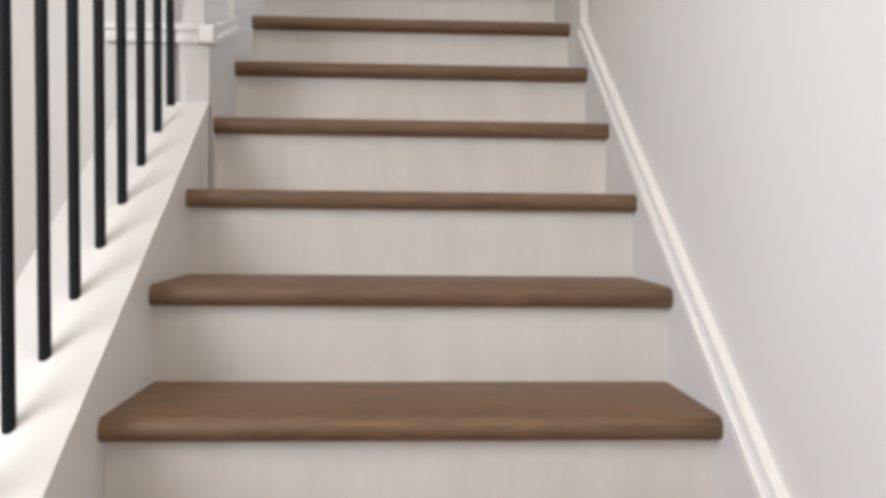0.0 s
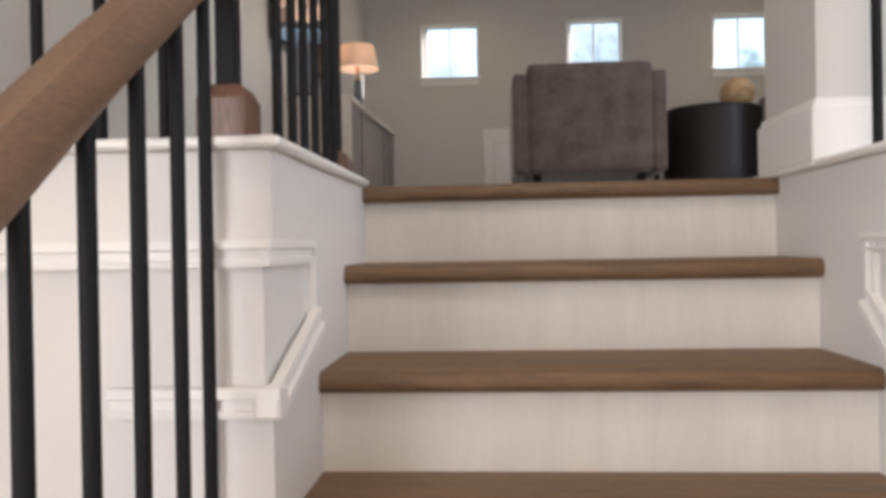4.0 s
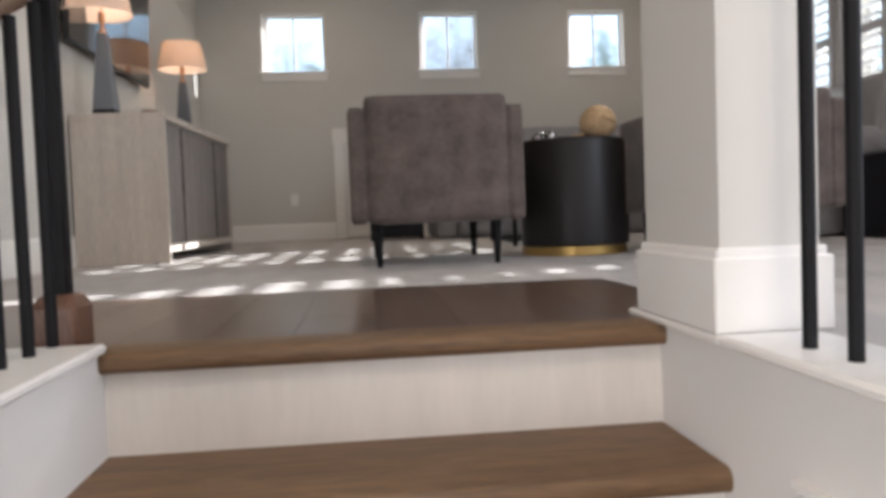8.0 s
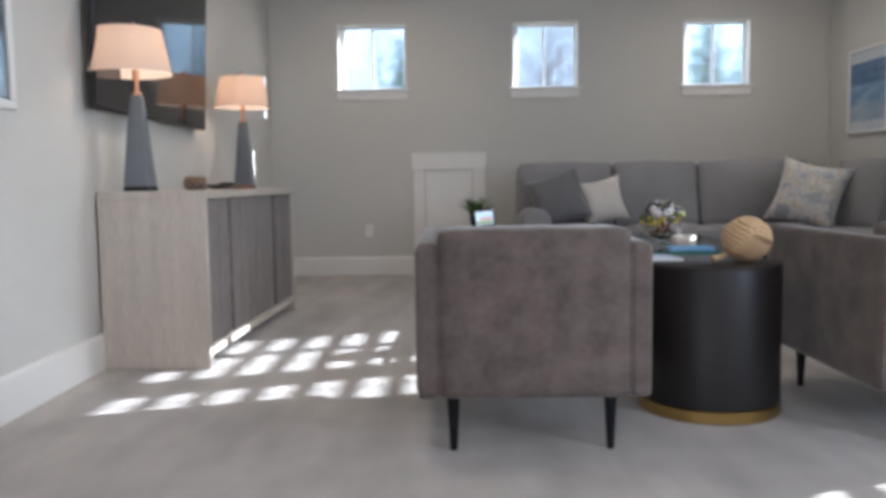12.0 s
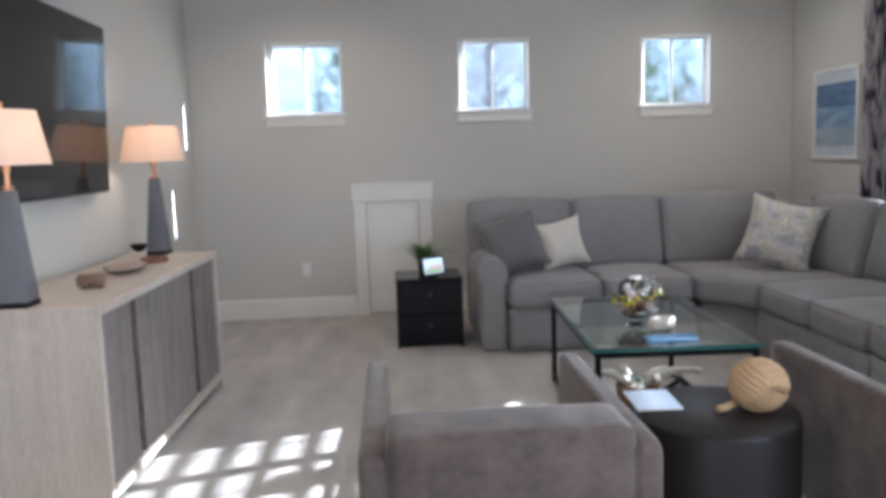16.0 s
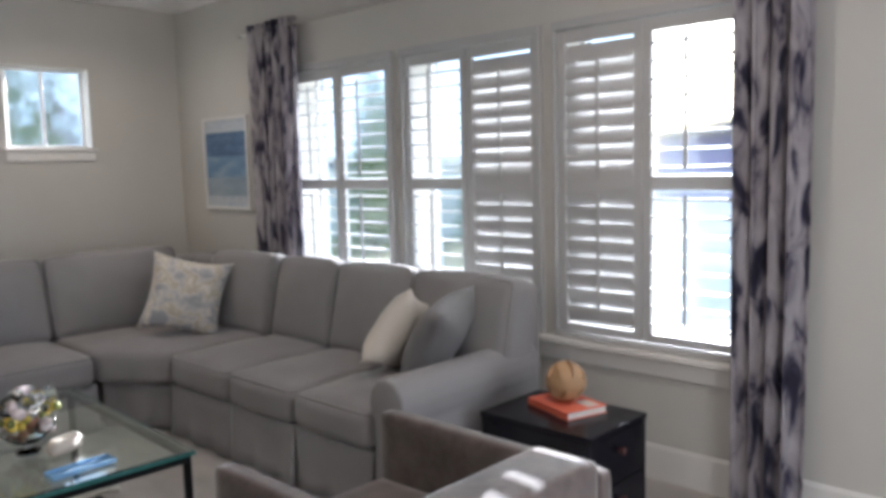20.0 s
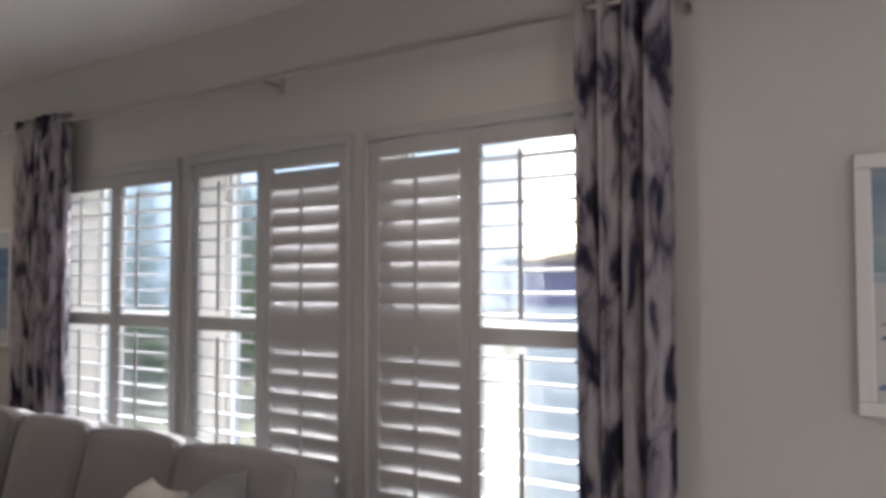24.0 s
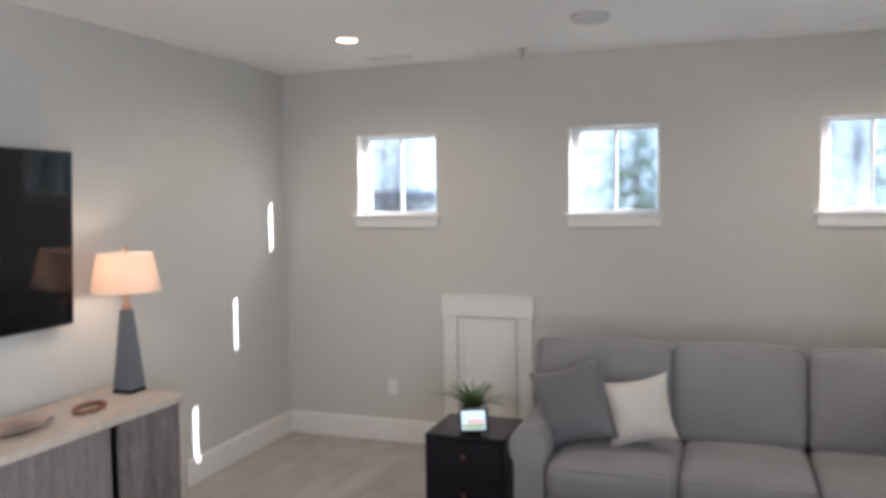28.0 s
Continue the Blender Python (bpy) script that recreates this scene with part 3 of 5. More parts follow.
    box(bm, -w / 2 - 0.012, w / 2 + 0.012, -0.016, 0.0, -0.092, -0.022, 0.003)
    part("apron", bm, M_TRIM, top)
    return top


for i, (x0, x1) in enumerate(WIN_X, 1):
    square_window(i, x0, x1)


# ---- the triple window: vinyl sashes outside, plantation shutters inside ----
def sash_window(i, y0, y1):
    top = thing(f"window_{i + 3}", "white double-hung window behind plantation shutters", "window", pose(XR + 0.245, y0, BAY[2]), kind="structure")
    w, h = y1 - y0, BAY[3] - BAY[2]
    bm = bmesh.new()
    for a, b, c, e in ((0, w, 0, 0.05), (0, w, h - 0.05, h), (0, 0.045, 0.05, h - 0.05), (w - 0.045, w, 0.05, h - 0.05), (0.045, w - 0.045, h / 2 - 0.02, h / 2 + 0.02)):
        box(bm, -0.03, 0.03, a, b, c, e, 0.003, 1)
    part("window_frame", bm, M_VINYL, top)
    for c, e in ((0.05, h / 2 - 0.02), (h / 2 + 0.02, h - 0.05)):
        bm = bmesh.new()
        box(bm, -0.003, 0.003, 0.045, w - 0.045, c, e)
        pane = part("pane", bm, M_GLASS, top)
        pane.visible_shadow = False


LOUVER_PITCH = 0.0745


def louver_mesh(width):
    """An airfoil slat along y."""
    bm = bmesh.new()
    n = 10
    outline = [(0.0455 * math.cos(2 * math.pi * k / n), 0.0058 * math.sin(2 * math.pi * k / n)) for k in range(n)]
    prism(bm, outline, "y", -width / 2, width / 2)
    return mesh_of("louver", bm, M_SHUTTER, 50)


def shutter_pair(y0, y1, tilts):
    """Two hinged leaves in an L frame. tilts: (upper, lower) of each leaf, degrees; above nought the inner edge stands high."""
    top = thing("plantation_shutter", "white wooden plantation shutter with wide tilting louvers", "shutter", pose(XR, y0, 0.62), "shutters over the triple window")
    w, zt = y1 - y0, 2.19 - 0.62
    bm = bmesh.new()
    for a, b, c, e in ((0, w, 0, 0.03), (0, w, zt - 0.045, zt), (0, 0.025, 0.03, zt - 0.045), (w - 0.025, w, 0.03, zt - 0.045)):
        box(bm, -0.03, 0.035, a, b, c, e, 0.004, 1)
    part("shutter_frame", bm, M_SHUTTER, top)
    leaf = (w - 0.054) / 2
    for k in range(2):
        a = 0.027 + k * leaf
        b = a + leaf - 0.002
        st = 0.044
        rails = ((0.034, 0.074), (0.745, 0.81), (1.460, 1.52))
        bm = bmesh.new()
        box(bm, -0.014, 0.014, a, a + st, 0.034, zt - 0.05, 0.003, 1)
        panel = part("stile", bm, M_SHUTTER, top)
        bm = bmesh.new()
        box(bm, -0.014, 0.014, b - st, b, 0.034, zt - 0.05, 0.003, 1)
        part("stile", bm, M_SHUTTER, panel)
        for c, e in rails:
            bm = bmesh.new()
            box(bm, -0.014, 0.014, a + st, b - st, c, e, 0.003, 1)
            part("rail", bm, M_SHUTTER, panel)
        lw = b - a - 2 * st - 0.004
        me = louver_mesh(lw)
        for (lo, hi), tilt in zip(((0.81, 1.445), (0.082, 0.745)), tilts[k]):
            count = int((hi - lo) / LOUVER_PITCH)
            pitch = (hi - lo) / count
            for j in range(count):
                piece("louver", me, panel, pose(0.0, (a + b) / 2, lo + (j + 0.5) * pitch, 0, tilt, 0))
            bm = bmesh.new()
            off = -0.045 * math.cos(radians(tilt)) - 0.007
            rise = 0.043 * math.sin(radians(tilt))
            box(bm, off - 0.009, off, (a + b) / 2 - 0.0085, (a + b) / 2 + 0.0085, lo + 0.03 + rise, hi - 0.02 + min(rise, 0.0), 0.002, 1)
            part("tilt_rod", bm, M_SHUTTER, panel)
    return top


SHUT, OPEN = (-74, 74), (1, 9)
for i, (a, b) in enumerate(((5.07, 6.06), (6.13, 7.155), (7.225, 8.27))):
    sash_window(i + 1, a, b)
shutter_pair(5.07, 6.06, (OPEN, SHUT))
shutter_pair(6.13, 7.155, (SHUT, OPEN))
shutter_pair(7.225, 8.27, (OPEN, OPEN))
bm = bmesh.new()
box(bm, XR - 0.065, XR, 5.02, 8.32, 0.59, 0.618, 0.005)
box(bm, XR - 0.02, XR, 5.05, 8.29, 0.50, 0.59, 0.003)
built("window_sill", bm, M_TRIM, "white window sill and apron under the shutters", "sill")



def plain_window(i, label, m, w, h, sun_block=False):
    top = thing(f"window_{i}", label, "window", m, kind="structure")
    bm = bmesh.new()
    for a, b, c, e in ((0, w, 0, 0.05), (0, w, h - 0.05, h), (0, 0.05, 0.05, h - 0.05), (w - 0.05, w, 0.05, h - 0.05)):
        box(bm, a, b, -0.03, 0.03, c, e, 0.003, 1)
    part("window_frame", bm, M_VINYL, top)
    bm = bmesh.new()
    box(bm, w / 2 - 0.02, w / 2 + 0.02, -0.025, 0.025, 0.05, h - 0.05, 0.003, 1)
    part("mullion", bm, M_VINYL, top)
    # opaque panels in place of glass, added to keep direct sun out
    for a, b in ((0.05, w / 2 - 0.02), (w / 2 + 0.02, w - 0.05)) if sun_block else ():
        bm = bmesh.new()
        box(bm, a, b, -0.004, 0.004, 0.05, h - 0.05)
        part("pane", bm, M_SUNBLOCK, top, "opaque white panel, added to block the sun")


# unseen windows, added as openings for the three fill lamps
plain_window(7, "tall white stair window, unseen, added to carry a fill lamp", pose(XL - 0.05, -1.0, -0.9, 0, 0, 90), 1.8, 2.4)
plain_window(8, "white window at the end of the hall, unseen, added to carry a fill lamp", pose(1.5, YB - 0.05, 0.65), 2.0, 1.5)
plain_window(9, "white side window of the hall, unseen, added to carry a fill lamp", pose(XR + 0.22, 0.9, 0.65, 0, 0, 90), 1.8, 1.5, True)

# ---- little access door in the north wall ----
door = thing("door_1", "low white access hatch with a flat panel and head casing", "door", pose(0.185, YF, 0.0), kind="structure")
bm = bmesh.new()
box(bm, 0.0, 0.683, -0.024, 0.0, 0.965, 1.118, 0.003)
box(bm, -0.0, 0.683, -0.03, 0.0, 1.105, 1.12, 0.003)
part("head_casing", bm, M_TRIM, door)
for a, b in ((0.012, 0.115), (0.562, 0.67)):
    bm = bmesh.new()
    box(bm, a, b, -0.02, 0.0, 0.0, 0.965, 0.003)
    part("side_casing", bm, M_TRIM, door)
bm = bmesh.new()
box(bm, 0.125, 0.552, -0.010, 0.0, 0.02, 0.955, 0.003)
for a, b, c, e in ((0.125, 0.165, 0.02, 0.955), (0.512, 0.552, 0.02, 0.955), (0.165, 0.512, 0.915, 0.955), (0.165, 0.512, 0.02, 0.08)):
    box(bm, a, b, -0.015, -0.010, c, e, 0.002, 1)
part("door_panel", bm, M_TRIM, door)
outlet = thing("power_outlet", "white plastic wall outlet above the baseboard", "outlet", pose(-0.22, YF, 0.41))
bm = bmesh.new()
box(bm, -0.036, 0.036, -0.006, 0.0, -0.058, 0.058, 0.003)
part("cover_plate", bm, M_PLASTIC_W, outlet)
for z in (-0.024, 0.024):
    bm = bmesh.new()
    box(bm, -0.017, 0.017, -0.008, -0.006, z - 0.014, z + 0.014, 0.002, 1)
    part("socket", bm, M_PLASTIC_W, outlet)


# ---- the stairs ----
stair = thing("staircase", "closed staircase with oak treads and white painted risers", "stairs", pose(0, 0, 0), kind="structure")


def tread_mesh(depth):
    """A board with a half-round nose towards -y, top at z 0, nose at y 0."""
    bm = bmesh.new()
    t = 0.040
    outline = [(depth, 0.0), (0.016, 0.0), (0.006, -0.005), (0.0, -0.014), (0.0, -0.028), (0.006, -t + 0.003), (0.014, -t), (depth, -t)]
    prism(bm, outline, "x", SX0, SX1)
    return mesh_of("tread", bm, M_TREAD, 50)


tread, head = tread_mesh(RUN + 0.03), tread_mesh(0.085)
bm = bmesh.new()
box(bm, SX0, SX1, 0.0, 0.014, 0.0, RISE - 0.040)
riser = mesh_of("riser", bm, M_RISER, None)
for k in range(STEPS):
    piece("tread", head if k == 0 else tread, stair, pose(0, NOSE_Y - RUN * k, -RISE * k))
    piece("riser", riser, stair, pose(0, NOSE_Y - RUN * k + 0.03, -RISE * (k + 1)))


def stair_line(y, h=0.0):
    return -(NOSE_Y - y) * RISE / RUN + h


# walls of the stairwell
CY = 2.215
bm = bmesh.new()
box(bm, SX1, 1.12, YB, 3.06, ZLOW - 0.2, -0.002)
built("wall_stair_right", bm, M_WALL_W, "white painted panelled wall beside the stairs")
bm = bmesh.new()
lo = NOSE_Y - RUN * STEPS
prism(bm, [(lo - 0.3, ZLOW - 0.2), (lo - 0.3, ZLOW), (lo - 0.2, ZLOW), (CY, stair_line(CY, 0.058)), (CY, ZLOW - 0.2)], "x", -0.20, SX0)
built("wall_stair_curb", bm, M_TRIM, "white painted sloping stair curb under the balusters")
bm = bmesh.new()
box(bm, -0.20, SX0 - 0.0145, CY, 3.06, ZLOW - 0.2, -0.002)
built("wall_stair_left", bm, M_WALL_W, "white painted panelled wall at the stair head")
bm = bmesh.new()
box(bm, XL, -0.20, CY, 2.40, ZLOW - 0.2, -0.002)
built("wall_stair_side", bm, M_WALL_W, "white painted wall below the landing rail")
bm = bmesh.new()
prism(bm, [(2.485, -0.002), (2.485, -0.285), (CY - 0.012, -0.385), (CY - 0.012, ZLOW - 0.2), (3.06, ZLOW - 0.2), (3.06, -0.002)], "x", SX0 - 0.0145, SX0)
built("trim_stair_skirt", bm, M_WALL_W, "white painted sloping skirt panel beside the steps")
bm = bmesh.new()
box(bm, -0.215, SX0 - 0.0145, CY - 0.012, CY, ZLOW - 0.2, -0.385)
built("trim_stair_end", bm, M_WALL_W, "white painted lower panel on the wall's end")
bm = bmesh.new()
box(bm, SX0 - 0.0145, SX0, CY, 2.485, -0.135, -0.002)
built("trim_stair_top", bm, M_WALL_W, "white painted top rail of the panelling")
bm = bmesh.new()
box(bm, SX0, SX1, 3.044, 3.06, -RISE * 3, -0.040)
built("wall_stair_head", bm, M_TRIM, "white painted backing under the top tread")

# caps
bm = bmesh.new()
box(bm, -0.205, SX0 + 0.018, CY - 0.022, 2.995, -0.001, 0.016, 0.005)
box(bm, XL, -0.205, CY - 0.022, 2.42, -0.001, 0.016, 0.005)
built("trim_cap_left", bm, M_TRIM, "white painted cap board under the balusters", "trim")
bm = bmesh.new()
box(bm, SX1 - 0.016, 1.14, YB, 2.76, -0.001, 0.016, 0.005)
box(bm, SX1 - 0.016, SX1 + 0.01, 2.76, 3.16, -0.001, 0.012, 0.004)
built("trim_cap_right", bm, M_TRIM, "white painted cap board under the balusters", "trim")


def moulding(bm, pts, normal, w=0.034, t=0.014):
    """A stepped picture-frame moulding along points on a wall."""
    nrm = Vector(normal)
    for a, b in zip(pts, pts[1:]):
        t += 0.0007
        a, b = Vector(a), Vector(b)
        d = (b - a).normalized()
        s = d.cross(nrm).normalized()
        profile = ((-0.5, -0.004), (-0.5, t), (-0.18, t), (-0.10, t * 0.5), (0.20, t * 0.5), (0.28, t * 0.85), (0.5, t * 0.8), (0.5, -0.004))
        rings = [[bm.verts.new(p + s * w * k + nrm * h) for k, h in profile] for p in (a - d * w * 0.4, b + d * w * 0.4)]
        bm.faces.new(rings[0]), bm.faces.new(rings[1][::-1])
        for k in range(8):
            bm.faces.new((rings[0][k], rings[0][(k + 1) % 8], rings[1][(k + 1) % 8], rings[1][k]))
    bmesh.ops.recalc_face_normals(bm, faces=bm.faces)


bm = bmesh.new()
x = SX1
moulding(bm, [(x, -0.35, stair_line(-0.35, 0.085)), (x, 2.53, stair_line(2.53, 0.085))], (-1, 0, 0), 0.046, 0.02)
moulding(bm, [(x, 2.53, -0.262), (x, 2.53, -0.17)], (-1, 0, 0), 0.034, 0.0125)
moulding(bm, [(x, 2.545, -0.155), (x, -0.35, -0.155)], (-1, 0, 0))
built("trim_panel_right", bm, M_TRIM, "white panel moulding following the stair slope", "trim")
bm = bmesh.new()
X0 = SX0 - 0.014
moulding(bm, [(XL, CY, -0.155), (X0 - 0.004, CY, -0.155)], (0, -1, 0), 0.040)
moulding(bm, [(X0, CY + 0.004, -0.155), (X0, 2.478, -0.155)], (1, 0, 0), 0.040)
moulding(bm, [(X0, 2.478, -0.175), (X0, 2.478, -0.275)], (1, 0, 0), 0.026, 0.014)
moulding(bm, [(SX0 - 0.004, 2.480, -0.283), (SX0 - 0.004, CY + 0.012, -0.369)], (1, 0, 0), 0.046, 0.016)
moulding(bm, [(-0.225, CY - 0.010, -0.372), (SX0 - 0.004, CY - 0.010, -0.372)], (0, -1, 0), 0.044, 0.0165)
box(bm, -0.026, SX0 + 0.0141, CY - 0.0285, CY + 0.024, -0.3955, -0.3495, 0.005)
built("trim_panel_left", bm, M_TRIM, "white panel moulding wrapping the stair-head corner", "trim")

# pier at the stair head
PIER = (SX1 + 0.003, 1.162, 2.785, 3.10)
bm = bmesh.new()
box(bm, *PIER, -0.012, ZC)
built("wall_pier", bm, M_WALL, "square greige painted pier from floor to ceiling")
bm = bmesh.new()
for o, h in ((0.016, 0.13), (0.009, 0.145)):
    box(bm, PIER[0] - o, PIER[1] + o, PIER[2] - o, PIER[3] + o, 0.013, h, 0.003, 1)
built("baseboard_pier", bm, M_TRIM, "white baseboard wrapped round the pier", "baseboard")
bm = bmesh.new()
box(bm, 1.118, 1.175, YB, 3.98, -0.26, -0.002)
box(bm, SX1, 1.118, 3.06, 3.17, -0.26, -0.004)
built("floor_edge", bm, M_PLANK, "dark oak border strip beside the stairs")

# landing planks and the nosing board
bm = bmesh.new()
box(bm, -0.0796, 0.0796, 0.0, 1.0, -0.016, 0.0, 0.0008, 1)
plank = mesh_of("plank", bm, M_PLANK, 30)
x, k = XL + 0.06, 0
while x < 1.10:
    y0 = 2.42 if x < -0.2 else (3.0 if x < 0.0 else 3.086)
    cuts = [y0, 3.35 + 0.31 * (k % 3) if k % 2 else 3.978, 3.978]
    for a, b in zip(cuts, cuts[1:]):
        if b - a > 0.05:
            ob = piece("plank", plank, landing, pose(x, a, 0.0) @ Matrix.Diagonal((1, b - a - 0.001, 1, 1)))
    x, k = x + 0.16, k + 1
bm = bmesh.new()
box(bm, 1.115, 1.175, 3.17, 3.98, -0.016, -0.001, 0.001, 1)
part("border_plank", bm, M_PLANK, landing)


# ---- railings ----
def baluster_mesh(h, w=0.0098):
    bm = bmesh.new()
    prism(bm, [(w * math.cos(a), w * math.sin(a)) for a in [k * math.pi / 6 for k in range(12)]], "z", 0.0, h)
    return bm


def rail_mesh(pts):
    """A handrail with a rounded top, swept along points (the middle of its underside)."""
    bm = bmesh.new()
    prof = [(-0.026, 0.0), (0.026, 0.0), (0.033, 0.02), (0.031, 0.045), (0.018, 0.06), (-0.018, 0.06), (-0.031, 0.045), (-0.033, 0.02)]
    pts = [Vector(p) for p in pts]
    rings = []
    for i, p in enumerate(pts):
        d = (pts[min(i + 1, len(pts) - 1)] - pts[max(i - 1, 0)]).normalized()
        side = d.cross(Vector((0, 0, 1))).normalized()
        up = side.cross(d)
        rings.append([bm.verts.new(p + side * a + up * b) for a, b in prof])
    n = len(prof)
    for lo, hi in zip(rings, rings[1:]):
        for k in range(n):
            bm.faces.new((lo[k], lo[(k + 1) % n], hi[(k + 1) % n], hi[k]))
    bm.faces.new(rings[0][::-1]), bm.faces.new(rings[-1])
    bmesh.ops.recalc_face_normals(bm, faces=bm.faces)
    return bm


def newel(parent, x, y, z, h):
    """A slim iron post in a chamfered wooden block."""
    bm = bmesh.new()
    box(bm, -0.0165, 0.0165, -0.0165, 0.0165, 0.0, h, 0.003, 1)
    post = part("newel_post", bm, M_BLACK, parent, "black iron post", at=pose(x, y, z))
    bm = bmesh.new()
    box(bm, -0.040, 0.040, -0.040, 0.040, 0.0, 0.074, 0.002, 1)
    rings = [[bm.verts.new((sx * r, sy * r, zz)) for sx, sy in ((-1, -1), (1, -1), (1, 1), (-1, 1))] for r, zz in ((0.038, 0.0738), (0.031, 0.090), (0.023, 0.096))]
    for lo, hi in zip(rings, rings[1:]):
        for k in range(4):
            bm.faces.new((lo[k], lo[(k + 1) % 4], hi[(k + 1) % 4], hi[k]))
    bm.faces.new(rings[-1])
    part("newel_block", bm, M_NEWEL_WOOD, post, "chamfered brown oak block")


BX = -0.10
RAIL = [(-0.5, stair_line(-0.5, 0.842)), (1.9, stair_line(1.9, 0.842)), (2.16, 0.204), (2.32, 0.278), (2.49, 0.345), (2.75, 0.468), (2.98, 0.575), (3.1, 0.657), (3.36, 0.85), (3.42, 0.875)]


def rail_at(y):
    for (a, za), (b, zb) in zip(RAIL, RAIL[1:]):
        if a <= y <= b:
            return za + (zb - za) * (y - a) / (b - a)


railing = thing("stair_railing", "black iron balusters under a brown oak handrail", "railing", pose(BX, CY, 0.0))
part("handrail", rail_mesh([(0, y - CY, z) for y, z in RAIL]), M_RAIL, railing, "brown oak handrail")
for k in range(24):
    y = 2.188 if k == 0 else 2.205 - 0.1165 * k
    z = stair_line(y, 0.057)
    part("baluster", baluster_mesh(rail_at(y) - z + 0.006), M_BLACK, railing, at=pose(0.012, y - CY, z))
for y in (2.49, 2.595, 2.69, 2.79, 2.89, 2.985):
    part("baluster", baluster_mesh(rail_at(y) - 0.012), M_BLACK, railing, at=pose(0.035, y - CY, 0.016))
newel(railing, 0.015, 3.09 - CY, 0.0, rail_at(3.09) + 0.004)

guard = thing("landing_railing", "black iron landing balustrade with oak rail and newel", "railing", pose(BX, 2.33, 0.0), "landing balustrades")
newel(guard, 0.004, -0.012, 0.016, 0.98)
part("handrail", rail_mesh([(0.03, 0.0, 0.94), (XL - BX + 0.02, 0.0, 0.94)]), M_RAIL, guard, "brown oak handrail")
for k in range(1, 9):
    part("baluster", baluster_mesh(0.925), M_BLACK, guard, at=pose(-0.107 * k, 0, 0.016))
guard = thing("landing_railing", "black iron landing balustrade with oak rail", "railing", pose(1.045, 2.70, 0.0), "landing balustrades")
part("handrail", rail_mesh([(0, 0.06, 0.94), (0, YB - 2.69, 0.94)]), M_RAIL, guard, "brown oak handrail")
for k in range(40):
    part("baluster", baluster_mesh(0.925), M_BLACK, guard, at=pose(0, -0.085 - 0.1 * k, 0.016))


# ---- ceiling fittings ----
def can_light(x, y, watts):
    top = thing("recessed_light", "round white recessed ceiling light, lit warm", "ceiling light", pose(x, y, ZC), "recessed ceiling lights")
    bm = bmesh.new()
    lathe(bm, [(0.062, -0.004), (0.064, -0.009), (0.084, -0.007), (0.088, -0.001), (0.088, 0.0)], 28, close=False)
    part("trim_ring", bm, M_PLASTIC_W, top)
    bm = bmesh.new()
    lathe(bm, [(0.0625, -0.0065), (0.001, -0.0065)], 28, close=False)
    part("lens", bm, M_CAN, top, "glowing warm lens")
    lamp = area_lamp("recessed_lamp", (x, y, ZC - 0.012), (x, y, 0), 0.12, 0.12, watts, (1.0, 0.78, 0.56))
    lamp.data.shape, lamp.data.spread = "DISK", radians(150)


# the pair at y 5.3 is unseen, added to continue the grid
for x in (-0.04, 2.92):
    for y in (8.78, 5.3):
        can_light(x, y, CAN_W)
# two more unseen cans, added as fill over the stairs
for x, y in ((0.5, 1.0), (0.5, -1.0)):
    can_light(x, y, ADDED_CAN_W)


def ceiling_disc(name, label, category, x, y, r, material, drop=0.03):
    top = thing(name, label, category, pose(x, y, ZC))
    bm = bmesh.new()
    lathe(bm, [(r * 0.55, -drop), (r * 0.8, -drop), (r * 0.96, -drop * 0.7), (r, -0.006), (r, 0.0)], 28, close=False)
    bm.faces.new([v for v in bm.verts if abs(v.co.z + drop) < 1e-6 and math.hypot(v.co.x, v.co.y) < r * 0.6])
    part("housing", bm, material, top)
    bm = bmesh.new()
    lathe(bm, [(r * 0.3, -drop - 0.004), (r * 0.28, -drop - 0.004), (r * 0.28, -drop)], 20, close=False)
    part("grille", bm, M_DARK if material == M_NICKEL else M_PLASTIC_W, top)


ceiling_disc("smoke_detector", "round off-white ceiling smoke detector", "detector", 1.425, 8.73, 0.105, M_DETECTOR)


def ceiling_vent(x, y):
    top = thing("ceiling_vent", "small white ceiling air register with dark slots", "vent", pose(x, y, ZC), "ceiling air registers")
    bm = bmesh.new()
    for a, b, c, e in ((-0.16, 0.16, -0.055, -0.04), (-0.16, 0.16, 0.04, 0.055), (-0.16, -0.145, -0.04, 0.04), (0.145, 0.16, -0.04, 0.04)):
        box(bm, a, b, c, e, -0.007, 0.0, 0.002, 1)
    part("frame", bm, M_PLASTIC_W, top)
    bm = bmesh.new()
    box(bm, -0.145, 0.145, -0.04, 0.04, -0.001, 0.0)
    part("backing", bm, M_DARK, top)
    bm0 = bmesh.new()
    box(bm0, -0.145, 0.145, -0.0012, 0.0012, -0.006, -0.001)
    slat = mesh_of("slat", bm0, M_PLASTIC_W)
    for k in range(4):
        piece("slat", slat, top, pose(0, -0.024 + 0.016 * k, 0, 8, 0, 0))


ceiling_vent(-0.05, 9.45), ceiling_vent(2.955, 9.39)
spr = thing("fire_sprinkler", "small brass pendent fire sprinkler head", "sprinkler", pose(0.865, 9.5, ZC))
bm = bmesh.new()
lathe(bm, [(0.03, 0.0), (0.03, -0.006), (0.011, -0.010), (0.009, -0.045), (0.011, -0.05), (0.004, -0.055), (0.004, -0.068), (0.015, -0.070), (0.015, -0.074)], 16)
part("head", bm, M_NICKEL, spr)

# ---- credenza ----
TURN_C = -2.0
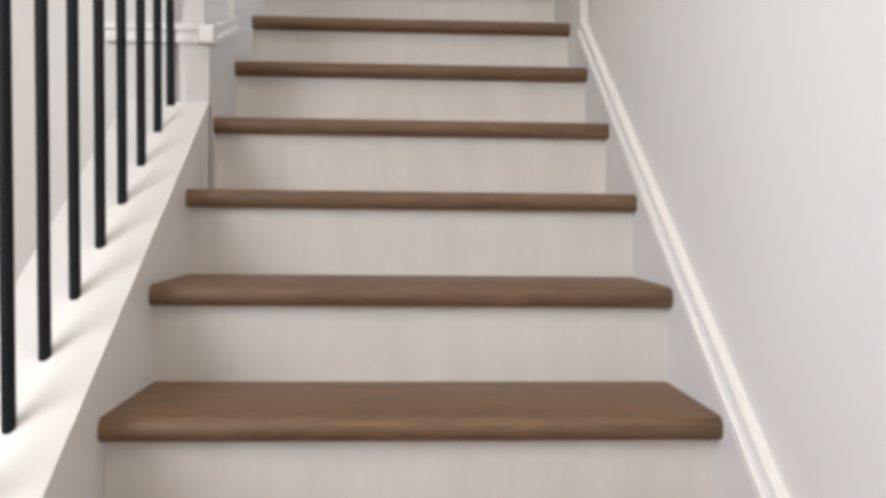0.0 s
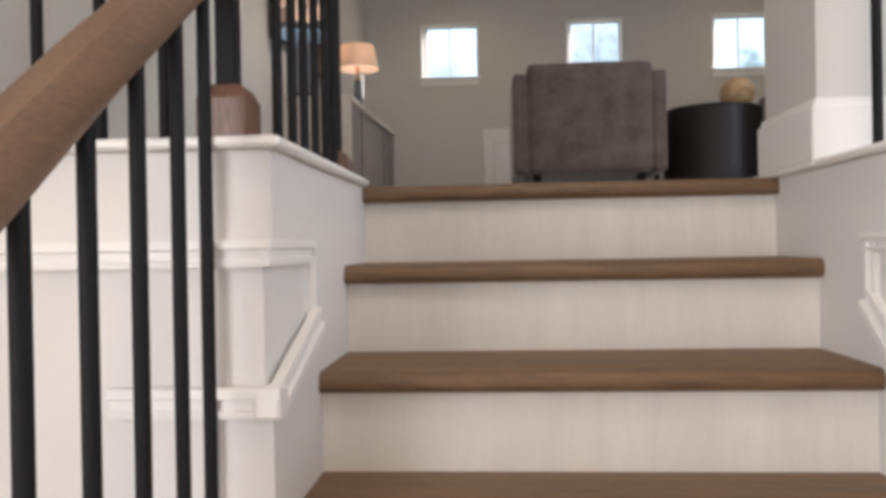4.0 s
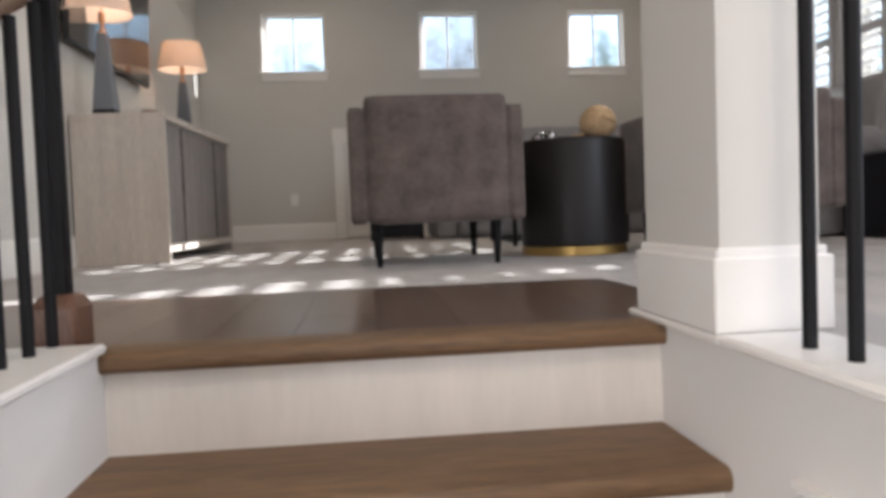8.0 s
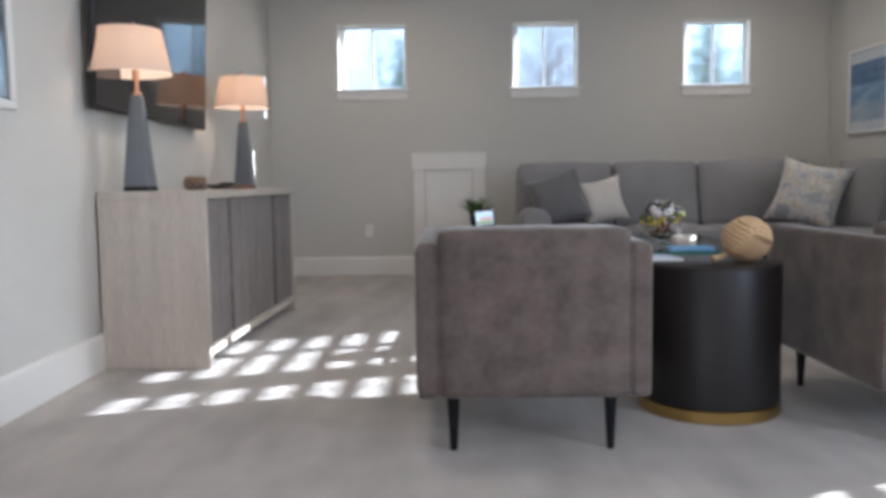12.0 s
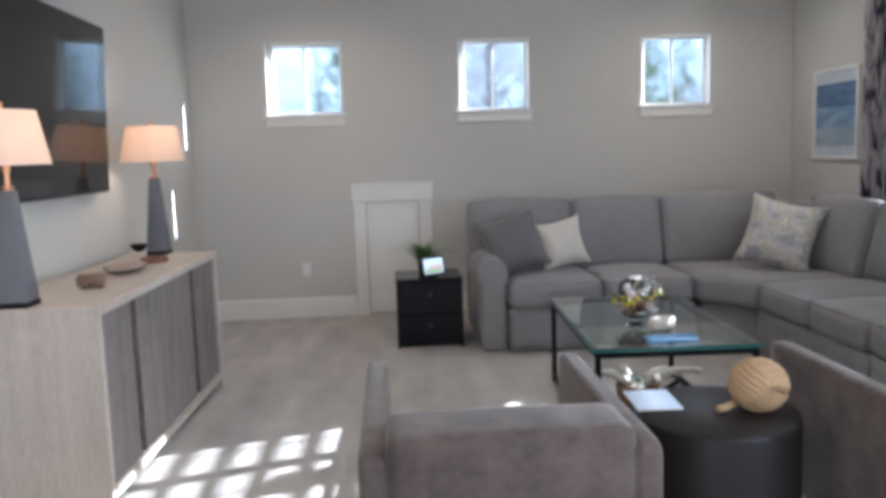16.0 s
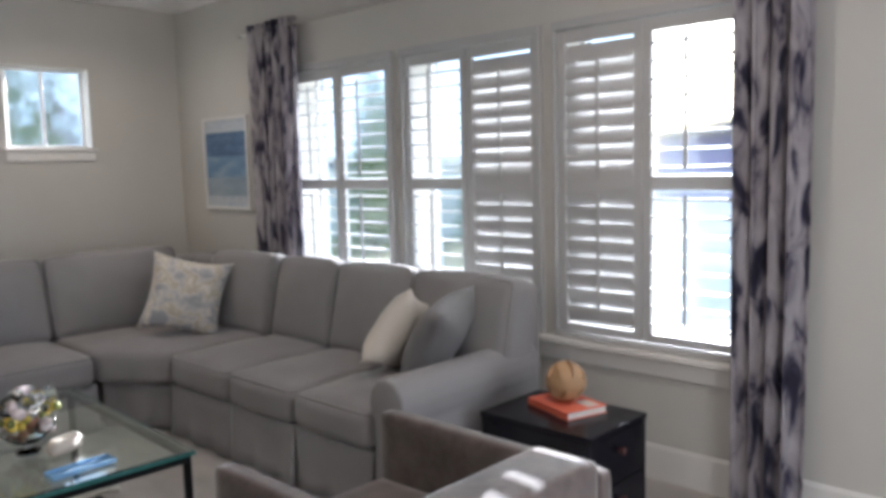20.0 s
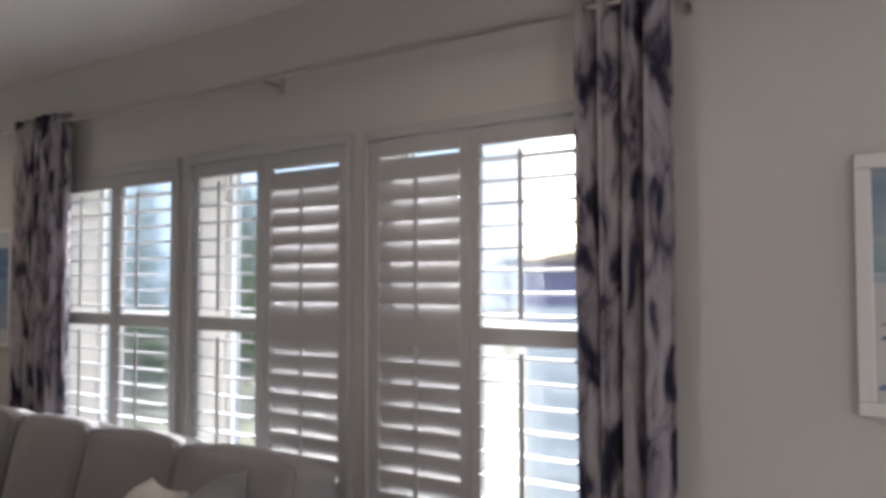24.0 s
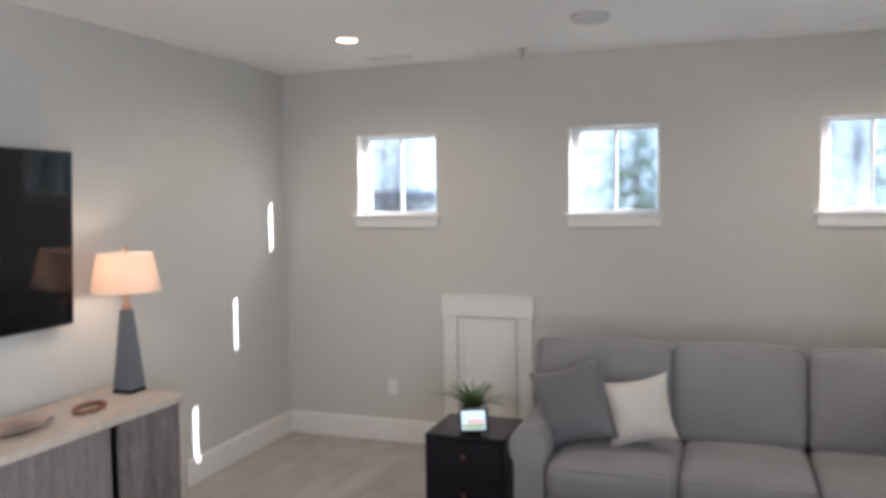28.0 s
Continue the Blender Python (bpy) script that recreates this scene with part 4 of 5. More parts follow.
cred = thing("credenza", "whitewashed oak credenza with dark grey wood doors against the wall", "credenza", pose(-0.588, 6.05, 0.0, 0, 0, TURN_C))
D, L, H = 0.50, 1.735, 0.822
bm = bmesh.new()
box(bm, -D, 0.006, 0.0, L, H - 0.038, H, 0.003)
part("top", bm, M_WHITEWASH, cred)
for a, b in ((0.0, 0.036), (L - 0.036, L)):
    bm = bmesh.new()
    box(bm, -D, 0.0, a, b, 0.0, H - 0.038, 0.003)
    part("side_panel", bm, M_WHITEWASH, cred)
bm = bmesh.new()
box(bm, -D, 0.0, 0.036, L - 0.036, 0.06, 0.098, 0.003)
part("bottom_rail", bm, M_WHITEWASH, cred)
bm = bmesh.new()
box(bm, -D, -D + 0.01, 0.036, L - 0.036, 0.098, H - 0.038)
box(bm, -0.14, -0.095, 0.036, L - 0.036, 0.098, H - 0.038)
part("carcass", bm, M_DARK, cred)
for a, b in ((0.04, 0.374), (0.430, 1.230), (1.286, L - 0.04)):
    bm = bmesh.new()
    box(bm, -0.035, -0.014, a, b, 0.104, H - 0.044, 0.002, 1)
    part("door", bm, M_GREYWOOD, cred, "dark grey stained wood door")


# ---- table lamps ----
def table_lamp(x, y, z, askew=(0.0, 0.0), big=1.0):
    top = thing("table_lamp", "grey tapered ceramic table lamp with a lit linen shade", "lamp", pose(x, y, z), "lamps on the credenza")
    bm = bmesh.new()
    lathe(bm, [(0.080, 0.0), (0.082, 0.006), (0.082, 0.016), (0.077, 0.022)], 4)
    part("foot", bm, M_DARK, top, at=pose(0, 0, 0, 0, 0, 45))
    bm = bmesh.new()
    lathe(bm, [(0.080, 0.022), (0.077, 0.05), (0.038, 0.425), (0.032, 0.436)], 4)
    bmesh.ops.bevel(bm, geom=[e for e in bm.edges if abs(e.verts[0].co.z - e.verts[1].co.z) > 0.02], offset=0.008, segments=2, affect="EDGES", profile=0.5)
    part("body", bm, M_LAMPBODY, top, "grey ceramic body", at=pose(0, 0, 0, 0, 0, 45))
    bm = bmesh.new()
    lathe(bm, [(0.022, 0.436), (0.024, 0.452), (0.012, 0.456), (0.011, 0.50), (0.016, 0.505), (0.016, 0.55), (0.004, 0.555), (0.004, 0.735), (0.010, 0.74), (0.011, 0.755), (0.004, 0.765)], 16)
    part("neck", bm, M_COPPER, top, "copper neck and finial")
    bm = bmesh.new()
    lathe(bm, [(0.192 * big, 0.53), (0.150 * big, 0.728)], 40, *askew, close=False)
    lathe(bm, [(0.148 * big, 0.728), (0.190 * big, 0.53)], 40, *askew, close=False)
    shade = part("shade", bm, M_SHADE, top, "warm glowing linen drum shade", 180)
    bm = bmesh.new()
    for a in range(3):
        ang = 2 * math.pi * a / 3
        tube(bm, [(0, 0, 0.727), (askew[0] + 0.149 * big * math.cos(ang), askew[1] + 0.149 * big * math.sin(ang), 0.722)], 0.002, 6)
    part("spider", bm, M_COPPER, top)
    lamp = new("bulb_light", bpy.data.lights.new("bulb_light", "POINT"))
    lamp.data.energy, lamp.data.color, lamp.data.shadow_soft_size = LAMP_W, (1.0, 0.74, 0.51), 0.035
    lamp.matrix_world = pose(x, y, z + 0.62)


table_lamp(-0.905, 6.128, 0.822, (-0.018, -0.022), 0.96)
table_lamp(-0.83, 7.725, 0.822, (0.0, 0.0), 0.92)

# things on the credenza
coil = thing("decor_knot", "fuzzy brown yarn knot ornament lying on the credenza", "ornament", pose(-0.77, 6.50, 0.822))
bm = bmesh.new()
for k in range(3):
    pts = []
    for i in range(20):
        a = 2 * math.pi * i / 20
        p = Vector((0.045 * math.cos(a), 0.045 * math.sin(a), 0.012 * math.sin(2 * a)))
        pts.append(pose(0, 0, 0.036, 28 * (k - 1), 24 * (k - 1), 60 * k) @ p)
    tube(bm, pts, 0.015, 8, True)
part("coils", bm, M_FUZZ, coil, smooth=180)
tray = thing("glass_tray", "shallow clear glass tray with rose-tinted facets", "tray", pose(-0.78, 6.98, 0.822, 0, 0, 8))
bm = bmesh.new()
lathe(bm, [(0.05, 0.0), (0.09, 0.006), (0.125, 0.026), (0.13, 0.03), (0.122, 0.029), (0.085, 0.012), (0.04, 0.008)], 12)
bmesh.ops.scale(bm, vec=(0.8, 1.5, 1.0), verts=bm.verts)
part("dish", bm, glass_mat("rose_glass", (0.95, 0.80, 0.76), 0.05), tray)
rope = thing("bead_garland", "dark beaded garland laid along the credenza", "garland", pose(-0.74, 7.32, 0.822))
bead = bmesh.new()
bmesh.ops.create_icosphere(bead, subdivisions=2, radius=0.013)
bead = mesh_of("bead", bead, M_TERRA, 180)
for k in range(22):
    a = k * 0.30
    piece("bead", bead, rope, pose(0.07 * math.cos(a) * (1 - 0.01 * k) - 0.02, 0.12 * math.sin(a * 0.9) + 0.004 * k, 0.0128))

nut_bowl = thing("small_bowl", "small dark turned wooden bowl behind the lamp", "bowl", pose(-1.0, 7.90, 0.822))
bm = bmesh.new()
lathe(bm, [(0.022, 0.0), (0.026, 0.004), (0.046, 0.028), (0.050, 0.044), (0.046, 0.044), (0.040, 0.028), (0.001, 0.012)], 24)
part("bowl", bm, M_DARK, nut_bowl)

# ---- television ----
tv = thing("television", "large black flat television on a wall mount", "television", pose(-1.0155, 6.775, 1.635, 0, 2.3, 0))
bm = bmesh.new()
box(bm, -0.03, 0.0, -0.80, 0.80, -0.44, 0.44, 0.006)
part("case", bm, M_TVCASE, tv)
bm = bmesh.new()
box(bm, 0.0005, 0.002, -0.792, 0.792, -0.426, 0.432)
part("screen", bm, M_TV, tv, "glossy black screen")
bm = bmesh.new()
box(bm, -0.115, -0.03, -0.22, 0.22, -0.16, 0.16, 0.006)
part("wall_mount", bm, M_TVCASE, tv)


# ---- pictures ----
def picture(name, label, x, y, z, face, w, h, bands, border=0.022, dots=0):
    """A framed print. face: +1 on a wall that looks to +x, -1 to -x. bands: heights as shares, from the foot, with their materials."""
    top = thing(name, label, "picture", pose(x, y, z))
    bm = bmesh.new()
    for a, b, c, e in ((-w / 2, w / 2, -h / 2, -h / 2 + border), (-w / 2, w / 2, h / 2 - border, h / 2), (-w / 2, -w / 2 + border, -h / 2 + border, h / 2 - border), (w / 2 - border, w / 2, -h / 2 + border, h / 2 - border)):
        box(bm, min(0, face * 0.028), max(0, face * 0.028), a, b, c, e, 0.002, 1)
    part("frame", bm, M_PLASTIC_W, top, "slim white frame")
    z0, ih = -h / 2 + border, h - 2 * border
    for (s0, s1, material) in bands:
        bm = bmesh.new()
        box(bm, min(face * 0.006, face * 0.012), max(face * 0.006, face * 0.012), -w / 2 + border, w / 2 - border, z0 + s0 * ih, z0 + s1 * ih)
        part("print", bm, material, top)
    rnd = random.Random(5)
    shapes = []
    for material in (M_INK, M_INK, M_SHADOWINK, M_SURF):
        bm = bmesh.new()
        prism(bm, [(-0.5, -0.12), (0.5, -0.12), (0.34, 0.2), (0.1, 0.34), (-0.1, 0.34), (-0.34, 0.2)], "x", min(face * 0.012, face * 0.0135), max(face * 0.012, face * 0.0135))
        shapes.append(mesh_of("parasol", bm, material))
    for k in range(dots):
        v = rnd.random() ** 1.15
        size = (0.030 - 0.017 * v) * rnd.uniform(0.75, 1.25)
        piece("parasol", rnd.choice(shapes), top, pose(0, rnd.uniform(-w / 2 + 0.06, w / 2 - 0.06), z0 + ih * (0.05 + 0.36 * v)) @ Matrix.Diagonal((1, size, size, 1)))
    return top


picture("seascape_print", "framed print of a deep blue sea under pale surf", XR, 9.10, 1.56, -1, 0.62, 0.70, [(0, 0.12, M_SURF), (0.12, 0.34, M_SKYBLUE), (0.34, 0.58, M_HORIZON), (0.58, 0.86, M_SEA), (0.86, 1.0, M_SURF)])
picture("beach_print", "framed white-bordered print of a beach dotted with parasols", XR, 3.72, 1.58, -1, 1.20, 0.70, [(0, 0.50, M_SAND), (0.50, 0.55, M_SURF), (0.55, 0.71, M_TEAL), (0.71, 1.0, M_SKYBLUE)], 0.04, 290)
seaside = thing("wall_print", "white-framed blue seaside print under glossy glass", "picture", pose(XL, 4.9, 1.52))
bm = bmesh.new()
for a, b, c, e in ((-0.52, 0.52, -0.39, -0.355), (-0.52, 0.52, 0.355, 0.39), (-0.52, -0.485, -0.355, 0.355), (0.485, 0.52, -0.355, 0.355)):
    box(bm, 0.0, 0.026, a, b, c, e, 0.004)
part("frame", bm, M_PLASTIC_W, seaside, "white frame")
bm = bmesh.new()
box(bm, 0.004, 0.012, -0.485, 0.485, -0.355, 0.355)
part("print", bm, M_SKYBLUE, seaside)
bm = bmesh.new()
box(bm, 0.014, 0.017, -0.485, 0.485, -0.355, 0.355)
part("glazing", bm, M_CLEARGLASS, seaside)


# ---- curtains ----
def curtain(y0, y1, z0, z1, seed, folds):
    top = thing("curtain", "grey and navy ikat printed curtain hanging in folds", "curtain", pose(3.895, (y0 + y1) / 2, z0), "curtains of the triple window")
    bm = bmesh.new()
    rnd = random.Random(seed)
    ph = [rnd.uniform(0, 6.28) for _ in range(4)]
    w, h, nu, nv = y1 - y0, z1 - z0, 120, 26
    g = []
    for j in range(nv + 1):
        v = j / nv
        row = []
        for i in range(nu + 1):
            u = i / nu
            a = 2 * math.pi * folds * u
            amp = 0.042 * (0.75 + 0.25 * math.sin(3 * u + ph[0])) * (0.85 + 0.3 * (1 - v))
            x = amp * math.sin(a + 0.35 * math.sin(2.2 * v + ph[1])) + 0.008 * math.sin(2.3 * a + ph[2] + 2 * v)
            y = (u - 0.5) * w * (1.0 + 0.06 * (1 - v) * math.sin(ph[3] + 1.5 * v)) + 0.016 * math.sin(2 * a + ph[1])
            row.append(bm.verts.new((x, y, v * h)))
        g.append(row)
    for j in range(nv):
        for i in range(nu):
            bm.faces.new((g[j][i], g[j][i + 1], g[j + 1][i + 1], g[j + 1][i]))
    cloth = part("cloth", bm, M_CURTAIN, top, smooth=180)
    mod = cloth.modifiers.new("thickness", "SOLIDIFY")
    mod.thickness = 0.003
    for k in range(folds):
        bm = bmesh.new()
        tube(bm, [(0.022 * math.cos(a), 0.0, 0.022 * math.sin(a)) for a in [2 * math.pi * i / 14 for i in range(14)]], 0.004, 6, True)
        part("grommet", bm, M_NICKEL, top, at=pose(0, ((k + 0.5) / folds - 0.5) * w, h - 0.045))
    return top


curtain(8.06, 8.56, 0.012, 2.50, 3, 5)
curtain(4.79, 5.10, 0.012, 2.50, 8, 4)
rod = thing("curtain_rod", "slim brushed nickel curtain rod above the shutters", "curtain rod", pose(3.895, 6.66, 2.455))
bm = bmesh.new()
tube(bm, [(0, -2.02, 0), (0, 2.02, 0)], 0.011, 12)
part("rod", bm, M_NICKEL, rod)
for s in (-1, 1):
    bm = bmesh.new()
    lathe(bm, [(0.008, 0.0), (0.02, 0.008), (0.024, 0.022), (0.018, 0.038), (0.004, 0.046)], 16)
    part("finial", bm, M_NICKEL, rod, at=pose(0, s * 2.02, 0, -90 * s, 0, 0))
for y in (-1.9, -0.12, 1.9):
    bm = bmesh.new()
    box(bm, 0.09, 0.105, y - 0.012, y + 0.012, -0.05, 0.03, 0.002, 1)
    box(bm, -0.008, 0.09, y - 0.006, y + 0.006, -0.022, -0.011, 0.002, 1)
    part("bracket", bm, M_NICKEL, rod)


# ---- armchairs ----
def armchair():
    top = thing("armchair", "taupe velvet armchair with a low boxy back and black tapered legs", "armchair", pose(0.77, 4.82, 0.0), "armchairs by the drum table")
    bm = bmesh.new()
    soft_box(bm, -0.293, 0.293, 0.0, 0.215, 0.183, 0.700, 0.024, 12, (0.0, 0.006, 0.006))
    part("backrest", bm, M_CHAIR, top, smooth=180)
    for s in (-1, 1):
        bm = bmesh.new()
        m = pose(s * 0.325, 0, 0, 0, 0, 0)
        soft_box(bm, -0.036, 0.036, 0.002, 0.90, 0.181, 0.658, 0.022, 12, (0.006, 0.0, 0.0), m=m)
        part("armrest", bm, M_CHAIR, top, smooth=180)
    bm = bmesh.new()
    soft_box(bm, -0.29, 0.29, 0.012, 0.87, 0.178, 0.315, 0.03, 8)
    part("seat_frame", bm, M_CHAIR, top, smooth=180)
    bm = bmesh.new()
    soft_box(bm, -0.285, 0.285, 0.20, 0.885, 0.315, 0.445, 0.05, 10, (0.0, 0.0, 0.025))
    part("seat_cushion", bm, M_CHAIR, top, smooth=180)
    for x in (-0.247, 0.247):
        for y in (0.09, 0.80):
            bm = bmesh.new()
            lathe(bm, [(0.011, 0.0), (0.012, 0.006), (0.021, 0.185)], 14, close=True)
            part("leg", bm, M_BLACK, top, "black tapered leg", at=pose(x, y, 0.0))
    for x in (-0.291, 0.291):
        bm = bmesh.new()
        tube(bm, [(x, 0.010, 0.195), (x, 0.008, 0.45), (x, 0.012, 0.655)], 0.0045, 6)
        part("piping", bm, M_CHAIR, top)
    return top


chair = armchair()
copy_thing(chair, pose(2.185, 4.84, 0.0))

# ---- drum table and what lies on it ----
drum = thing("drum_table", "charcoal lacquered drum side table on a brass base ring", "side table", pose(1.472, 5.37, 0.0))
bm = bmesh.new()
lathe(bm, [(0.245, 0.045), (0.250, 0.05), (0.251, 0.526), (0.248, 0.539), (0.243, 0.543), (0.001, 0.543)], 64)
part("drum", bm, M_DRUM, drum)
bm = bmesh.new()
lathe(bm, [(0.248, 0.0), (0.253, 0.004), (0.253, 0.042), (0.249, 0.0448)], 64)
part("base_ring", bm, M_BRASS, drum, "brushed brass base ring")


def knot_ball(x, y, z, r):
    top = thing("rope_knot_ball", "large natural jute rope monkey-fist ball", "ornament", pose(x, y, z + 0.93 * r) @ Matrix.Diagonal((1, 1, 0.93, 1)))
    ex, ey, ez = Vector((1, 0, 0)), Vector((0, 1, 0)), Vector((0, 0, 1))
    tilt = pose(0, 0, 0, 24, 18, 30).to_3x3()
    for nrm, run in ((ex, ey), (-ex, ey), (ey, ez), (-ey, ez), (ez, ex), (-ez, ex)):
        side = nrm.cross(run)
        for k in range(7):
            o = (k - 3) * 0.222
            q = math.sqrt(1 - o * o)
            pts = []
            for i in range(15):
                a = radians(-58 + 116 * i / 14)
                dive = 0.10 * max(0.0, (abs(a) - radians(38)) / radians(20)) ** 1.5
                pts.append(tilt @ (nrm * math.cos(a) * q + run * math.sin(a) * q + side * o) * r * (0.91 - dive))
            bm = bmesh.new()
            tube(bm, pts, 0.118 * r, 8)
            part("rope_wrap", bm, M_ROPE, top, smooth=180)
    bm = bmesh.new()
    bmesh.ops.create_icosphere(bm, subdivisions=3, radius=r * 0.87)
    part("core", bm, M_ROPE, top, smooth=180)
    bm = bmesh.new()
    tube(bm, [(-r * 0.8, r * 0.1, -r * 0.7), (-r * 1.15, r * 0.05, -r * 0.84), (-r * 1.45, -r * 0.05, -r * 0.85)], 0.15 * r, 8)
    part("rope_tail", bm, M_ROPE, top, smooth=180)
    return top


knot_ball(1.595, 5.335, 0.543, 0.087)
card = thing("magazine", "thin glossy pale blue magazine lying on the drum table", "magazine", pose(1.315, 5.475, 0.543, 0, 0, -3))
bm = bmesh.new()
box(bm, -0.07, 0.07, -0.095, 0.095, 0.0, 0.006, 0.001, 1)
part("pages", bm, M_PAPER, card)
bm = bmesh.new()
box(bm, -0.071, 0.071, -0.096, 0.096, 0.006, 0.0066)
part("cover", bm, mat("glossy_cover", (0.60, 0.68, 0.82), 0.2, scale=(6, 40), vary=(0.06, 0.04), bump=0.0), card)


# ---- black end tables ----
def end_table(x, y, w, d, h, label):
    top = thing("end_table", label, "side table", pose(x, y, 0.0), "black end tables of the sofa")
    bm = bmesh.new()
    box(bm, -w / 2, w / 2, -d / 2, d / 2, h - 0.025, h, 0.003)
    part("tabletop", bm, M_TABLEWOOD, top)
    for s in (-1, 1):
        bm = bmesh.new()
        box(bm, s * (w / 2 - 0.01) - 0.009, s * (w / 2 - 0.01) + 0.009, -d / 2 + 0.006, d / 2 - 0.006, 0.0, h - 0.025, 0.002, 1)
        part("side_panel", bm, M_TABLEWOOD, top)
    bm = bmesh.new()
    box(bm, -w / 2 + 0.019, w / 2 - 0.019, -d / 2 + 0.03, d / 2 - 0.01, 0.02, h - 0.03)
    part("carcass", bm, M_DARK, top)
    for a, b in ((0.025, h / 2 - 0.012), (h / 2 - 0.008, h - 0.03)):
        bm = bmesh.new()
        box(bm, -w / 2 + 0.021, w / 2 - 0.021, -d / 2 + 0.008, -d / 2 + 0.03, a, b, 0.002, 1)
        drawer = part("drawer_front", bm, M_TABLEWOOD, top)
        bm = bmesh.new()
        lathe(bm, [(0.007, 0.0), (0.008, 0.012), (0.017, 0.018), (0.016, 0.026), (0.006, 0.030)], 14)
        part("knob", bm, M_KNOB, drawer, "small red-brown knob", at=pose(0, -d / 2 + 0.008, (a + b) / 2 + 0.03, 90, 0, 0))
    return top


end_table(0.757, 8.735, 0.465, 0.45, 0.49, "black wooden end table with drawers beside the sofa")
end_table(3.385, 5.60, 0.42, 0.56, 0.455, "black wooden end table with drawers below the shutters")

plant = thing("potted_grass", "small green grass plant in a black pot", "plant", pose(0.735, 8.74, 0.49))
bm = bmesh.new()
lathe(bm, [(0.038, 0.0), (0.05, 0.085), (0.052, 0.09), (0.046, 0.09), (0.044, 0.075), (0.001, 0.075)], 20)
part("pot", bm, M_DARK, plant)
bm = bmesh.new()
rnd = random.Random(11)
for k in range(110):
    a, reach, h = rnd.uniform(0, 6.283), rnd.uniform(0.12, 0.30), rnd.uniform(0.15, 0.26)
    sx, sy = math.cos(a), math.sin(a)
    base = Vector((rnd.uniform(-0.03, 0.03), rnd.uniform(-0.03, 0.03), 0.075))
    w = rnd.uniform(0.006, 0.010)
    prev = None
    for i in range(6):
        s = i / 5
        p = base + Vector((sx, sy, 0)) * reach * s ** 1.25 + Vector((0, 0, h * (1.35 * s - 0.55 * s * s * (0.6 + reach * 4))))
        ww = w * (1 - 0.9 * s)
        q = (bm.verts.new(p + Vector((-sy, sx, 0)) * ww), bm.verts.new(p + Vector((sy, -sx, 0)) * ww))
        if prev:
            bm.faces.new((prev[0], prev[1], q[1], q[0]))
        prev = q
leaves = part("blades", bm, M_LEAF, plant, "arching green grass blades", 180)
clock = thing("digital_frame", "small black digital clock frame with a pale screen", "clock", pose(0.800, 8.58, 0.492, -12, -5, 6) @ Matrix.Scale(1.22, 4))
bm = bmesh.new()
box(bm, -0.07, 0.07, -0.012, 0.012, 0.004, 0.118, 0.012)
part("case", bm, M_TVCASE, clock)
bm = bmesh.new()
box(bm, -0.056, 0.056, -0.0135, -0.0121, 0.018, 0.104)
part("screen", bm, M_SCREEN, clock, "pale glowing screen")
for z0, z1, x0, x1, material in ((0.022, 0.045, -0.052, 0.052, M_SCREEN_B), (0.048, 0.066, -0.03, 0.05, M_SCREEN_C)):
    bm = bmesh.new()
    box(bm, x0, x1, -0.0142, -0.0136, z0, z1)
    part("picture_band", bm, material, clock)
bm = bmesh.new()
box(bm, -0.02, 0.02, 0.012, 0.05, 0.0, 0.02, 0.003, 1)
part("stand", bm, M_TVCASE, clock)

book = thing("coral_book", "hardback book with a coral red cover", "book", pose(3.44, 5.615, 0.455, 0, 0, -18))
for a, b in ((0.0, 0.003), (0.029, 0.032)):
    bm = bmesh.new()
    box(bm, -0.105, 0.105, -0.14, 0.14, a, b, 0.001, 1)
    part("cover", bm, M_CORAL, book, "coral red cover")
bm = bmesh.new()
box(bm, -0.105, -0.102, -0.14, 0.14, 0.003, 0.029)
part("spine", bm, M_CORAL, book)
bm = bmesh.new()
box(bm, -0.102, 0.099, -0.134, 0.134, 0.003, 0.029)
part("pages", bm, M_PAPER, book)
bm = bmesh.new()
box(bm, 0.02, 0.08, -0.12, -0.03, 0.032, 0.0325)
part("title_bar", bm, M_PAPER, book)
ball = thing("wooden_knot", "carved tan wooden knot ball resting on a book", "ornament", pose(3.44, 5.62, 0.487))
for k, (ax, ay, az) in enumerate(((0, 0, 0), (72, 18, 40), (-58, 40, 85), (30, -62, 15))):
    bm = bmesh.new()
    n = 32
    ring = []
    for i in range(n):
        a = 2 * math.pi * i / n
        m = pose(0, 0, 0.087, ax, ay, az)
        ring.append([bm.verts.new(m @ Vector((rr * math.cos(a), rr * math.sin(a), zz))) for rr, zz in ((0.084, -0.022), (0.087, 0.0), (0.084, 0.022), (0.068, 0.018), (0.066, 0.0), (0.068, -0.018))])
    for i in range(n):
        lo, hi = ring[i], ring[(i + 1) % n]
        for j in range(6):
            bm.faces.new((lo[j], hi[j], hi[(j + 1) % 6], lo[(j + 1) % 6]))
    bmesh.ops.recalc_face_normals(bm, faces=bm.faces)
    part("band", bm, M_BALLWOOD, ball)
bm = bmesh.new()
bmesh.ops.create_icosphere(bm, subdivisions=3, radius=0.072, matrix=pose(0, 0, 0.087))
part("core", bm, M_BALLWOOD, ball, smooth=180)

# ---- glass coffee table ----
table = thing("coffee_table", "glass-topped coffee table on a black iron frame", "coffee table", pose(1.75, 6.955, 0.0, 0, 0, -2.6))
TW, TL, TH = 0.72, 1.22, 0.49
bm = bmesh.new()
box(bm, -TW / 2 - 0.006, TW / 2 + 0.006, -TL / 2 - 0.006, TL / 2 + 0.006, TH - 0.019, TH, 0.004, 2)
